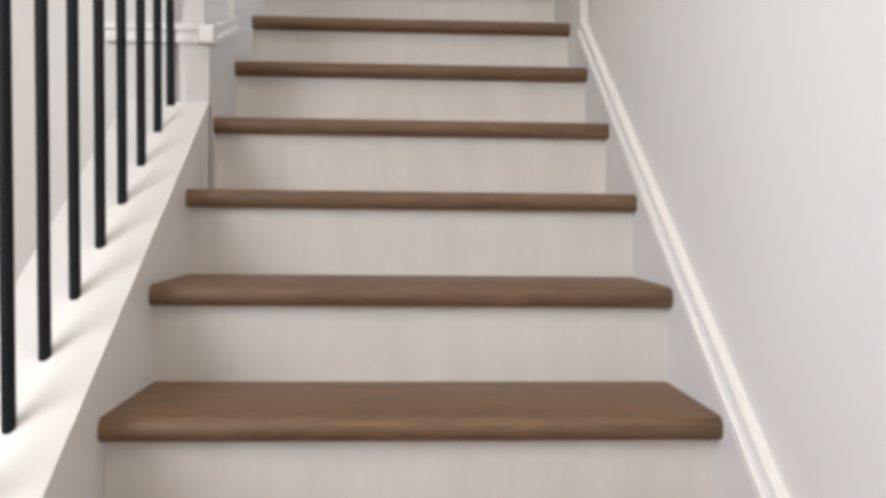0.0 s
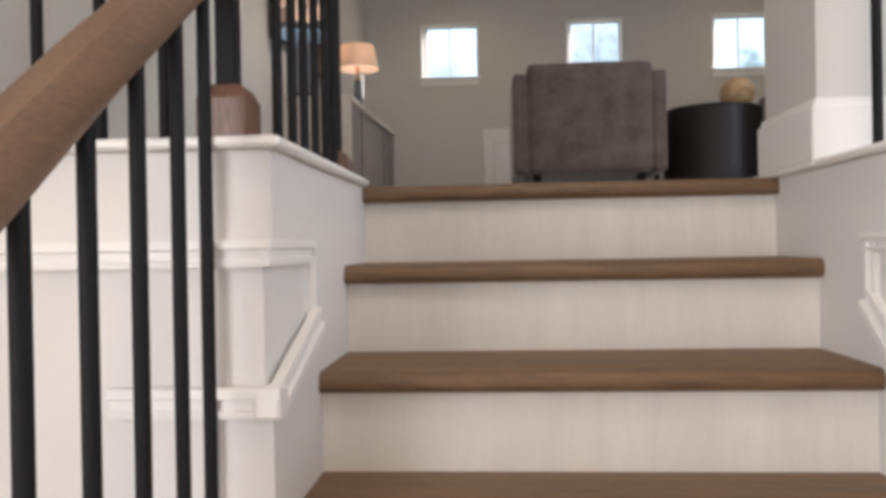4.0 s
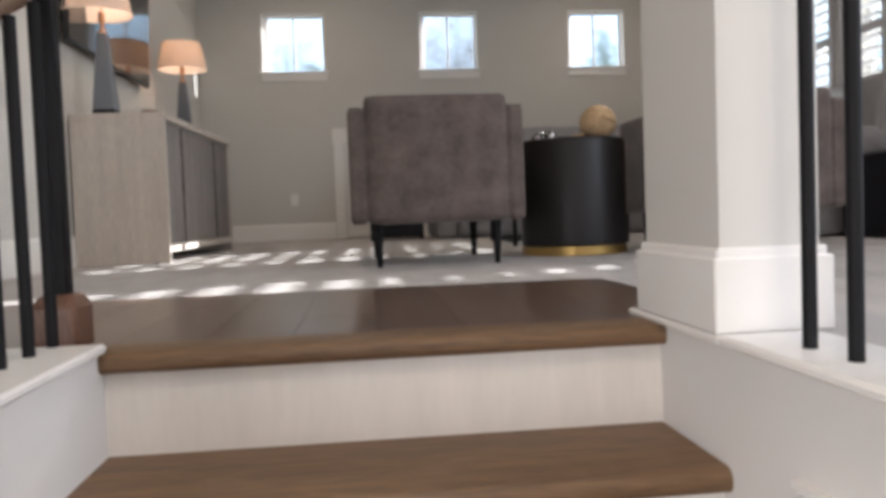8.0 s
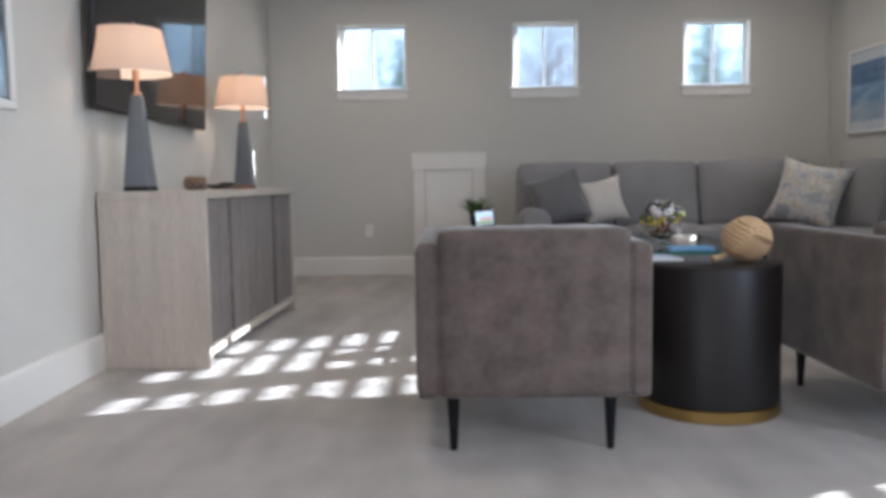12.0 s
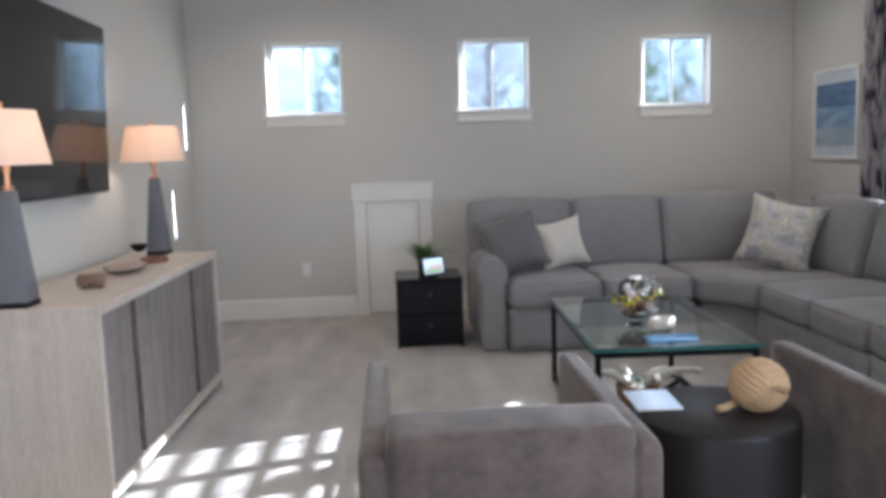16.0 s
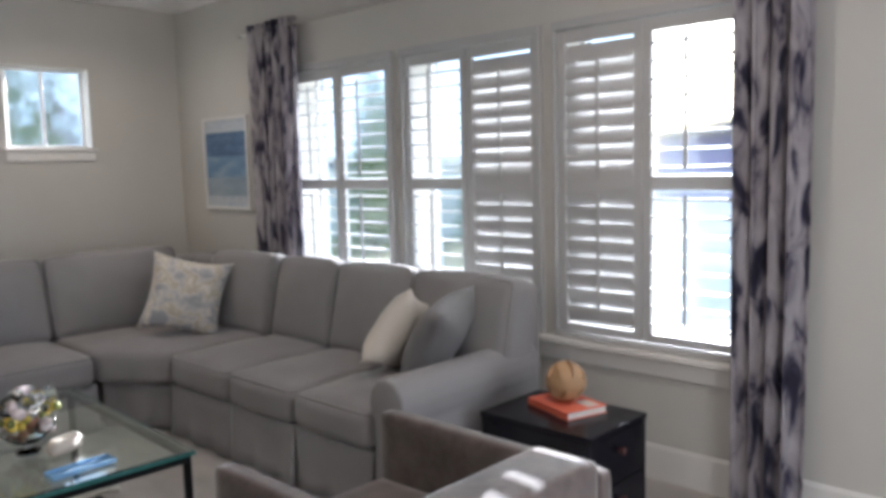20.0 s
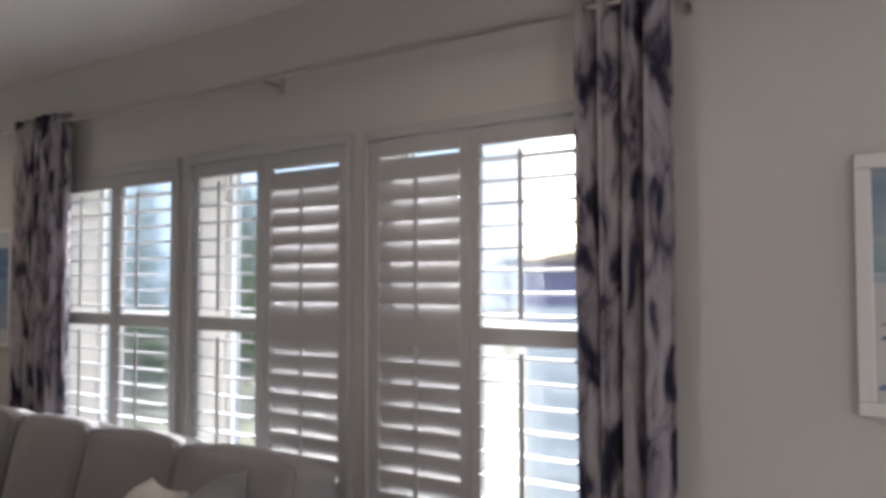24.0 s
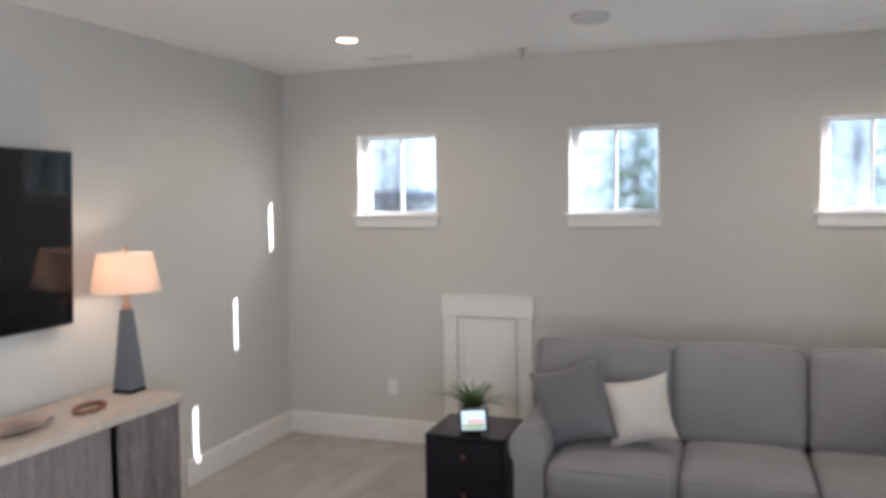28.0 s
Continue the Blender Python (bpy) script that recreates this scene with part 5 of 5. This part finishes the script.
part("glass_top", bm, M_TABLEGLASS, table, "clear green-edged glass top", None).visible_shadow = False
# added strips whose colour imitates light reflected inside the glass edge
bm = bmesh.new()
for k in (-1, 1):
    box(bm, k * (TW / 2 + 0.0085) - 0.0015, k * (TW / 2 + 0.0085) + 0.0015, -TL / 2 - 0.010, TL / 2 + 0.010, TH - 0.0175, TH - 0.0015, 0.001, 1)
    box(bm, -TW / 2 - 0.0069, TW / 2 + 0.0069, k * (TL / 2 + 0.0085) - 0.0015, k * (TL / 2 + 0.0085) + 0.0015, TH - 0.0175, TH - 0.0015, 0.001, 1)
part("glass_edge", bm, M_GLASSEDGE, table, "strips painted with the glass edge's blue-green tint and inner reflection")
s = 0.0125
bm = bmesh.new()
for x in (-1, 1):
    box(bm, x * (TW / 2 - 0.015) - s, x * (TW / 2 - 0.015) + s, -TL / 2 + 0.003, TL / 2 - 0.003, TH - 0.045, TH - 0.0195, 0.002, 1)
for y in (-1, 1):
    box(bm, -TW / 2 + 0.028, TW / 2 - 0.028, y * (TL / 2 - 0.015) - s, y * (TL / 2 - 0.015) + s, TH - 0.045, TH - 0.0195, 0.002, 1)
part("top_frame", bm, M_BLACK, table)
for x in (-1, 1):
    for y in (-1, 1):
        bm = bmesh.new()
        box(bm, -s, s, -s, s, 0.0, TH - 0.045, 0.002, 1)
        part("leg", bm, M_BLACK, table, at=pose(x * (TW / 2 - 0.015), y * (TL / 2 - 0.015), 0.0))
for x in (-1, 1):
    bm = bmesh.new()
    box(bm, x * (TW / 2 - 0.015) - s, x * (TW / 2 - 0.015) + s, -TL / 2 + 0.028, TL / 2 - 0.028, 0.02, 0.045, 0.002, 1)
    part("floor_rail", bm, M_BLACK, table)
for a, b in (((-1, -1), (1, 1)), ((1, -1), (-1, 1))):
    bm = bmesh.new()
    p, q = Vector((a[0] * (TW / 2 - 0.02), a[1] * 0.42, 0.0325)), Vector((b[0] * (TW / 2 - 0.02), b[1] * 0.42, 0.0325))
    if a[0] > 0:
        p.z = q.z = 0.0326
    tube(bm, [p, q], 0.0125, 8)
    part("cross_brace", bm, M_BLACK, table)

# the arrangement on the glass, and the bowl that stands below
arr = thing("floral_centrepiece", "footed glass bowl heaped with shells, blossoms and glass floats", "centrepiece", pose(1.68, 6.80, TH))
bm = bmesh.new()
lathe(bm, [(0.045, 0.0), (0.047, 0.006), (0.016, 0.014), (0.014, 0.03), (0.06, 0.045), (0.098, 0.085), (0.103, 0.115), (0.099, 0.115), (0.094, 0.088), (0.056, 0.05), (0.001, 0.04)], 32)
part("bowl", bm, M_BOWLGLASS, arr, "clear glass footed bowl")
rnd = random.Random(21)
ball_meshes = []
for r, material in ((0.026, M_SHELL), (0.018, M_YELLOW), (0.030, M_STONE), (0.032, M_BOWLGLASS), (0.022, M_SILVER), (0.017, M_OLIVE), (0.024, M_TERRA)):
    bm = bmesh.new()
    bmesh.ops.create_icosphere(bm, subdivisions=3, radius=r)
    for v in bm.verts:
        v.co += v.co.normalized() * 0.12 * r * noise.noise(v.co * 60)
    ball_meshes.append(mesh_of("shell", bm, material, 180))
NAMES = ("shell", "blossom", "pebble", "glass_float", "silver_ball", "olive", "nut")
for k in range(84):
    a, q, lift = rnd.uniform(0, 6.283), rnd.random() ** 0.55, k / 83
    z = 0.062 + 0.155 * lift
    rad = (0.066 + 0.05 * math.sin(lift * 2.9)) * q
    t = rnd.choice((2, 6, 6, 0)) if lift < 0.3 else (rnd.choice((1, 1, 5, 5, 1, 1)) if lift < 0.66 else rnd.choice((3, 3, 4, 3, 0, 3)))
    piece(NAMES[t], ball_meshes[t], arr, pose(rad * math.cos(a), rad * math.sin(a), z, rnd.uniform(0, 180), rnd.uniform(0, 180), 0) @ Matrix.Diagonal((1, rnd.uniform(0.7, 1.0), rnd.uniform(0.6, 1.0), 1)))
shell = thing("sea_shell", "pale stone-coloured conch shell lying on the glass", "shell", pose(1.768, 6.685, TH, 0, 0, 25) @ Matrix.Scale(1.0, 4))
bm = bmesh.new()
soft_box(bm, -0.075, 0.075, -0.045, 0.045, 0.0, 0.06, 0.028, 8)
for v in bm.verts:
    v.co.y *= 1.0 - 0.5 * abs(v.co.x / 0.08)
part("shell_body", bm, M_STONE, shell, smooth=180)
dish = thing("blue_tray", "slim glossy blue glass tray near the edge of the glass top", "tray", pose(1.735, 6.462, TH, 0, 0, 3))
M_BLUEGLAZE = mat("blue_glaze", (0.22, 0.45, 0.74), 0.12, scale=(6, 40), vary=(0.08, 0.04), bump=0.0, coat=0.6)
bm = bmesh.new()
box(bm, -0.112, 0.112, -0.038, 0.038, 0.0, 0.008, 0.003, 2)
part("tray_base", bm, M_BLUEGLAZE, dish)
for a, b, c, e in ((-0.112, 0.112, -0.038, -0.031), (-0.112, 0.112, 0.031, 0.038), (-0.112, -0.105, -0.031, 0.031), (0.105, 0.112, -0.031, 0.031)):
    bm = bmesh.new()
    box(bm, a, b, c, e, 0.008, 0.016, 0.002, 1)
    part("tray_rim", bm, M_BLUEGLAZE, dish)
pot = thing("wooden_bowl", "turned brown wooden bowl on the floor below the glass table", "bowl", pose(1.70, 6.84, 0.0455))
bm = bmesh.new()
lathe(bm, [(0.07, 0.0), (0.092, 0.02), (0.104, 0.10), (0.108, 0.14), (0.098, 0.14), (0.094, 0.10), (0.08, 0.03), (0.001, 0.024)], 36)
part("bowl", bm, M_TERRA, pot)
orb = thing("silver_orb", "silver orb with pale driftwood arms heaped in a wooden bowl", "ornament", pose(1.70, 6.84, 0.075))
bm = bmesh.new()
bmesh.ops.create_icosphere(bm, subdivisions=3, radius=0.075, matrix=pose(0, 0, 0.08))
part("orb", bm, M_SILVER, orb, smooth=180)
for k, (turn, reach, lift) in enumerate(((-10, 0.31, 0.06), (22, 0.28, 0.0), (168, 0.20, 0.05), (-70, 0.16, 0.04), (100, 0.17, 0.05))):
    bm = bmesh.new()
    c, d = math.cos(radians(turn)), math.sin(radians(turn))
    pts = []
    for i in range(12):
        u = i / 11
        bow = 0.07 + 0.075 * math.sin(u * 2.6) + lift * u * u
        pts.append((c * reach * u - d * 0.03 * math.sin(3 * u), d * reach * u + c * 0.03 * math.sin(3 * u), bow))
    tube(bm, pts, 0.029, 10, False, 0.015)
    part("driftwood_arm", bm, M_DRIFT, orb, "pale silvered driftwood arm", 180)

# ---- sectional sofa ----
sofa = thing("sectional_sofa", "grey slipcovered sectional sofa with rolled arms filling the corner", "sofa", pose(0, 0, 0))
SEAT, BASE = 0.30, 0.015


def sofa_part(name, outline, z0, z1, bevel=0.02):
    bm = bmesh.new()
    prism(bm, outline, "z", z0, z1, bevel)
    return part(name, bm, M_SOFA, sofa, smooth=60)


sofa_part("base", [(1.27, 8.27), (2.55, 8.27), (2.55, 9.22), (1.27, 9.22)], BASE, SEAT)
sofa_part("base", [(2.60, 8.32), (2.88, 7.95), (3.84, 7.90), (3.84, 9.22), (2.55, 9.22)], BASE, SEAT)
sofa_part("base", [(2.83, 6.16), (3.84, 6.16), (3.84, 7.90), (2.83, 7.90)], BASE, SEAT)
sofa_part("back_frame", [(1.08, 9.02), (2.6, 9.02), (2.6, 9.24), (1.08, 9.24)], BASE, 0.89, 0.04)
sofa_part("back_frame", [(2.6, 9.02), (3.64, 9.02), (3.64, 7.86), (3.86, 7.86), (3.86, 9.10), (3.72, 9.24), (2.6, 9.24)], BASE, 0.89, 0.03)
sofa_part("back_frame", [(3.68, 6.05), (3.86, 6.05), (3.86, 7.86), (3.68, 7.86)], BASE, 0.82, 0.04)


def rumple(bm, amount, shift=0.0):
    """Soft creases in a stuffed cushion."""
    for v in bm.verts:
        p = v.co * 7.0 + Vector((shift, 2 * shift, 0))
        k = noise.noise(p) + 0.5 * noise.noise(p * 2.3)
        v.co += Vector((0.3, 0.7, 0.8)) * amount * k


def welt(loop, at=None):
    """Piping sewn round an edge of a cushion."""
    bm = bmesh.new()
    tube(bm, loop, 0.0065, 6, True)
    part("piping", bm, M_SOFA, sofa, smooth=180, at=at)


def rounded(a0, a1, b0, b1, r=0.03, n=4):
    pts = []
    for ca, cb, start in ((a1 - r, b1 - r, 0), (a0 + r, b1 - r, 90), (a0 + r, b0 + r, 180), (a1 - r, b0 + r, 270)):
        pts += [(ca + r * math.cos(radians(start + 90 * i / n)), cb + r * math.sin(radians(start + 90 * i / n))) for i in range(n + 1)]
    return pts


# seat cushions
for x0, x1 in ((1.275, 1.912), (1.916, 2.53)):
    bm = bmesh.new()
    soft_box(bm, x0, x1, 8.215, 8.95, SEAT, 0.475, 0.05, 20, (0.006, 0.012, 0.042))
    rumple(bm, 0.006)
    part("seat_cushion", bm, M_SOFA, sofa, smooth=180)
    welt([(a, b, 0.462) for a, b in rounded(x0 + 0.013, x1 - 0.013, 8.228, 8.93, 0.04)])
for y0, y1 in ((7.285, 7.885), (6.725, 7.281), (6.165, 6.721)):
    bm = bmesh.new()
    soft_box(bm, 2.80, 3.58, y0, y1, SEAT, 0.475, 0.05, 20, (0.012, 0.006, 0.042))
    rumple(bm, 0.006)
    part("seat_cushion", bm, M_SOFA, sofa, smooth=180)
    welt([(a, b, 0.462) for a, b in rounded(2.813, 3.56, y0 + 0.013, y1 - 0.013, 0.04)])
bm = bmesh.new()
prism(bm, [(2.54, 8.225), (2.80, 7.89), (3.60, 7.89), (3.60, 8.98), (2.54, 8.98)], "z", SEAT, 0.488, 0.045)
part("seat_cushion", bm, M_SOFA, sofa, smooth=70)


def back_cushion(cx, cy, turn, w, t=0.23, h=0.535, lean=-13, z=0.455):
    """turn: which way it looks, degrees from -y."""
    bm = bmesh.new()
    soft_box(bm, -w / 2, w / 2, -t / 2, t / 2, 0.0, h, 0.045, 20, (0.006, 0.048, 0.016))
    rumple(bm, 0.007, cx * 3.7 + cy)
    for v in bm.verts:
        v.co.z -= 0.012 * max(0.0, v.co.z / h) ** 2 * abs(2 * v.co.x / w) ** 4
    for v in bm.verts:
        v.co.y += 0.006 * noise.noise(v.co * 5 + Vector((cx, cy, 0)))
    part("back_cushion", bm, M_SOFA, sofa, smooth=180, at=pose(cx, cy, z, lean, 0, turn))
    welt([(a, -t / 2 + 0.011, b - 0.012 * max(0.0, b / h) ** 2 * abs(2 * a / w) ** 4) for a, b in rounded(-w / 2 + 0.011, w / 2 - 0.011, 0.011, h - 0.011)], pose(cx, cy, z, lean, 0, turn))


back_cushion(1.462, 8.92, 0, 0.77)
back_cushion(2.19, 8.92, 0, 0.68)
back_cushion(2.985, 8.92, 0, 0.89)
back_cushion(3.50, 8.19, -86, 0.66, h=0.515)
for y, w in ((7.56, 0.57), (6.965, 0.60), (6.315, 0.66)):
    back_cushion(3.56, y, -90, w, h=0.505)


def rolled_arm(a, b, m):
    """A rolled arm along y from a to b, panel on its outside, skirted to the floor."""
    bm = bmesh.new()
    outline = [(0.085, 0.015), (0.085, 0.45), (0.100, 0.485), (0.104, 0.54), (0.090, 0.594), (0.052, 0.632), (0.0, 0.644), (-0.052, 0.632), (-0.090, 0.594), (-0.104, 0.54), (-0.096, 0.485), (-0.075, 0.45), (-0.075, 0.015)]
    prism(bm, outline, "y", a, b, 0.014)
    bm.transform(m)
    part("arm", bm, M_SOFA, sofa, "rolled slipcovered arm", 50)


rolled_arm(8.28, 9.2, pose(1.172, 0, 0))
rolled_arm(2.80, 3.73, pose(0, 6.065, 0, 0, 0, -90))
# skirt panels with kick pleats
for pts in (((1.285, 8.258), (1.91, 8.258)), ((1.915, 8.258), (2.545, 8.258)), ((2.59, 8.308), (2.872, 7.945))):
    bm = bmesh.new()
    (xa, ya), (xb, yb) = pts
    g = []
    for j in range(5):
        row = []
        for i in range(19):
            u, v = i / 18, j / 4
            wob = 0.012 * (1 - v) * math.sin(u * 15 + xa * 9)
            row.append(bm.verts.new((xa + (xb - xa) * u + wob * 0.4, ya + (yb - ya) * u - 0.012 * (1 - v) + wob, 0.012 + 0.29 * v)))
        g.append(row)
    for j in range(4):
        for i in range(18):
            bm.faces.new((g[j][i], g[j][i + 1], g[j + 1][i + 1], g[j + 1][i]))
    sk = part("skirt", bm, M_SOFA, sofa, smooth=180)
    sk.modifiers.new("thickness", "SOLIDIFY").thickness = 0.004
for ya, yb in ((6.17, 6.72), (6.725, 7.28), (7.285, 7.89)):
    bm = bmesh.new()
    g = []
    for j in range(5):
        row = []
        for i in range(19):
            u, v = i / 18, j / 4
            wob = 0.012 * (1 - v) * math.sin(u * 15 + ya * 9)
            row.append(bm.verts.new((2.818 - 0.012 * (1 - v) + wob, ya + (yb - ya) * u, 0.012 + 0.29 * v)))
        g.append(row)
    for j in range(4):
        for i in range(18):
            bm.faces.new((g[j][i + 1], g[j][i], g[j + 1][i], g[j + 1][i + 1]))
    sk = part("skirt", bm, M_SOFA, sofa, smooth=180)
    sk.modifiers.new("thickness", "SOLIDIFY").thickness = 0.004


def pillow(label, material, w, h, t, m):
    top = thing("throw_pillow", label, "pillow", m, "throw pillows on the sofa")
    part("cover", pillow_mesh(w, h, t), material, top, smooth=180)
    return top


pillow("plain grey cotton throw pillow leaning in the sofa corner", M_GREYPIL, 0.44, 0.44, 0.19, pose(1.355, 8.56, 0.705, -20, -18, -8))
pillow("cream linen throw pillow leaning on the sofa back", M_CREAM, 0.36, 0.36, 0.17, pose(1.70, 8.58, 0.69, -15, -11, 6))
pillow("large grey, cream and tan printed throw pillow in the sofa corner", M_PATTERN, 0.51, 0.51, 0.20, pose(3.17, 8.33, 0.725, -20, 12, -40))
pillow("cream linen throw pillow leaning on the sofa back", M_CREAM, 0.42, 0.42, 0.19, pose(3.30, 6.50, 0.700, -32, -20, -152))
pillow("plain grey cotton throw pillow leaning on the sofa arm", M_GREYPIL, 0.45, 0.45, 0.21, pose(3.30, 6.235, 0.71, -32, 10, -158))

# ---- outdoors ----
bm = bmesh.new()
bmesh.ops.create_grid(bm, x_segments=40, y_segments=40, size=400)
for v in bm.verts:
    v.co.z = -3.3 + 0.3 * noise.noise(v.co * 0.05)
built("ground", bm, M_GROUND, "grassy ground outside, running to the horizon", "ground")

bm = bmesh.new()
arc = [(150 * math.sin(radians(a)), 150 * math.cos(radians(a))) for a in range(-60, 61, 6)]
rows = [[bm.verts.new((x, y, z)) for x, y in arc] for z in (-4.0, 95.0)]
for i in range(len(arc) - 1):
    bm.faces.new((rows[0][i], rows[0][i + 1], rows[1][i + 1], rows[1][i]))
built("backdrop", bm, emit_mat("bright_hazy_sky", (0.84, 0.92, 1.0), 0.36), "bright white hazy sky far behind the trees", "sky")


def house(x, y, w, d, h, turn, wall, label):
    top = thing("house", label, "house", pose(x, y, -3.4, 0, 0, turn), "neighbouring houses")
    bm = bmesh.new()
    box(bm, -w / 2, w / 2, -d / 2, d / 2, 0, h * 0.77)
    part("wall", bm, M_SIDING_B, top)
    bm = bmesh.new()
    box(bm, -w / 2 - 0.02, w / 2 + 0.02, -d / 2 - 0.02, d / 2 + 0.02, h * 0.77, h)
    part("upper_wall", bm, wall, top, "band of lap siding under the eaves")
    bm = bmesh.new()
    prism(bm, [(-d / 2 - 0.5, h - 0.1), (d / 2 + 0.5, h - 0.1), (0, h + d * 0.07)], "x", -w / 2 - 0.4, w / 2 + 0.4)
    part("roof", bm, M_ROOF, top)
    for side in (-1, 1):
        for k in range(4):
            for z in (1.2, 3.9):
                if z + 1.3 < h:
                    bm = bmesh.new()
                    xx = -w / 2 + w * (k + 0.5) / 4
                    box(bm, xx - 0.55, xx + 0.55, side * d / 2 - 0.06, side * d / 2 + 0.06, z, z + 1.4, 0.01, 1)
                    win = part("window", bm, M_VINYL, top)
                    bm = bmesh.new()
                    box(bm, xx - 0.47, xx + 0.47, side * d / 2 - 0.07, side * d / 2 + 0.07, z + 0.08, z + 1.32)
                    part("pane", bm, M_FARPANE, win)
    for k in range(3):
        bm = bmesh.new()
        yy = -d / 2 + d * (k + 0.5) / 3
        box(bm, -w / 2 - 0.06, -w / 2 + 0.06, yy - 0.5, yy + 0.5, 1.2, 2.6, 0.01, 1)
        part("window", bm, M_VINYL, top)
        bm = bmesh.new()
        box(bm, -w / 2 - 0.03, -w / 2 + 0.01, -d / 2, d / 2, h * (0.3 + 0.25 * k), h * (0.3 + 0.25 * k) + 0.22)
        part("trim_board", bm, M_VINYL, top)
    return top


house(18.0, 4.9, 8, 12, 5.4, 0, M_SIDING, "neighbouring house with blue-grey siding and white trim boards")
house(40.0, 44.0, 12, 9, 5.0, -14, M_SIDING_B, "neighbouring house with pale siding and a dark roof")
house(-22.0, 52.0, 12, 9, 5.2, 10, M_SIDING_B, "neighbouring house with pale siding beyond the trees")


def tree(x, y, h, seed, bare=False):
    rnd = random.Random(seed)
    label = "tall bare winter tree with fine grey-brown twigs" if bare else "tall dark green conifer with ragged gaps"
    top = thing("tree", label, "tree", pose(x, y, -3.4), "trees round the house")
    bm = bmesh.new()
    tube(bm, [(0.15 * math.sin(i * 1.3 + seed) * i / 6, 0.12 * math.cos(i + seed) * i / 6, h * i / 7) for i in range(8)], 0.012 * h, 8, False, 0.002 * h)
    part("trunk", bm, M_BARK, top)
    bm = bmesh.new()
    tips = []
    for k in range(60):
        s = 0.12 + 0.88 * (k / 60) ** 0.9
        a = k * 2.399 + rnd.uniform(-0.3, 0.3)
        reach = (h * 0.24 * (1.04 - s) + 0.25) if not bare else h * 0.19 * (1.15 - abs(s - 0.5))
        p0 = Vector((0, 0, h * s))
        rise = -0.12 if not bare else 0.7
        p1 = p0 + Vector((math.cos(a) * reach, math.sin(a) * reach, reach * rise))
        tube(bm, [p0, (p0 + p1) / 2 + Vector((0, 0, 0.06 * reach)), p1], 0.0045 * h * (1.1 - s), 5, False, 0.001 * h)
        tips.append((p0, p1, reach))
    part("limbs", bm, M_BARK, top)
    bm = bmesh.new()
    for p0, p1, reach in tips:
        for j in range(34 if not bare else 44):
            f = rnd.uniform(0.2, 1.1)
            c = p0.lerp(p1, f) + Vector((rnd.gauss(0, 0.15), rnd.gauss(0, 0.15), rnd.gauss(0, 0.12))) * reach
            s = rnd.uniform(0.10, 0.22) * (reach * 0.35 + 0.4) * (0.31 if bare else 1.0)
            m = pose(c.x, c.y, c.z, rnd.uniform(0, 360), rnd.uniform(0, 360), rnd.uniform(0, 360))
            ln = 3.0 if bare else 1.3
            q = [bm.verts.new(m @ Vector(v)) for v in ((-s * ln, 0, 0), (0, -s * 0.35, 0), (s * ln, 0, 0), (0, s * 0.35, 0.2 * s))]
            bm.faces.new(q)
    part("crown", bm, M_FOLIAGE_B if bare else M_FOLIAGE, top, smooth=None)


for k, (x, y, h, bare) in enumerate(((-1.5, 40.0, 11.0, False), (3.6, 44.0, 13.0, True), (-5.5, 46.0, 10.0, True), (9.5, 42.0, 12.0, False), (6.5, 50.0, 13.0, True), (14.5, 46.0, 11.0, True),
                                     (-11.0, 50.0, 12.0, False), (1.0, 56.0, 13.0, True), (32.0, 30.0, 8.0, False), (27.0, 33.0, 9.5, False), (22.0, 34.0, 10.0, False), (31.0, 38.0, 10.5, False), (36.0, 41.0, 11.0, False), (18.0, 36.0, 10.0, True), (38.0, 34.0, 9.0, False), (41.0, 27.0, 7.0, True), (-16.0, 46.0, 12.0, True), (19.0, 52.0, 13.0, False),
                                     (-7.5, 38.0, 11.0, False), (-3.5, 50.0, 14.0, True), (1.2, 37.0, 12.0, False), (5.2, 39.0, 13.0, True), (12.0, 38.0, 12.0, False), (-13.5, 42.0, 11.0, True), (8.0, 46.0, 14.0, True), (16.5, 41.0, 12.0, True))):
    tree(x, y, h, 40 + k, bare)
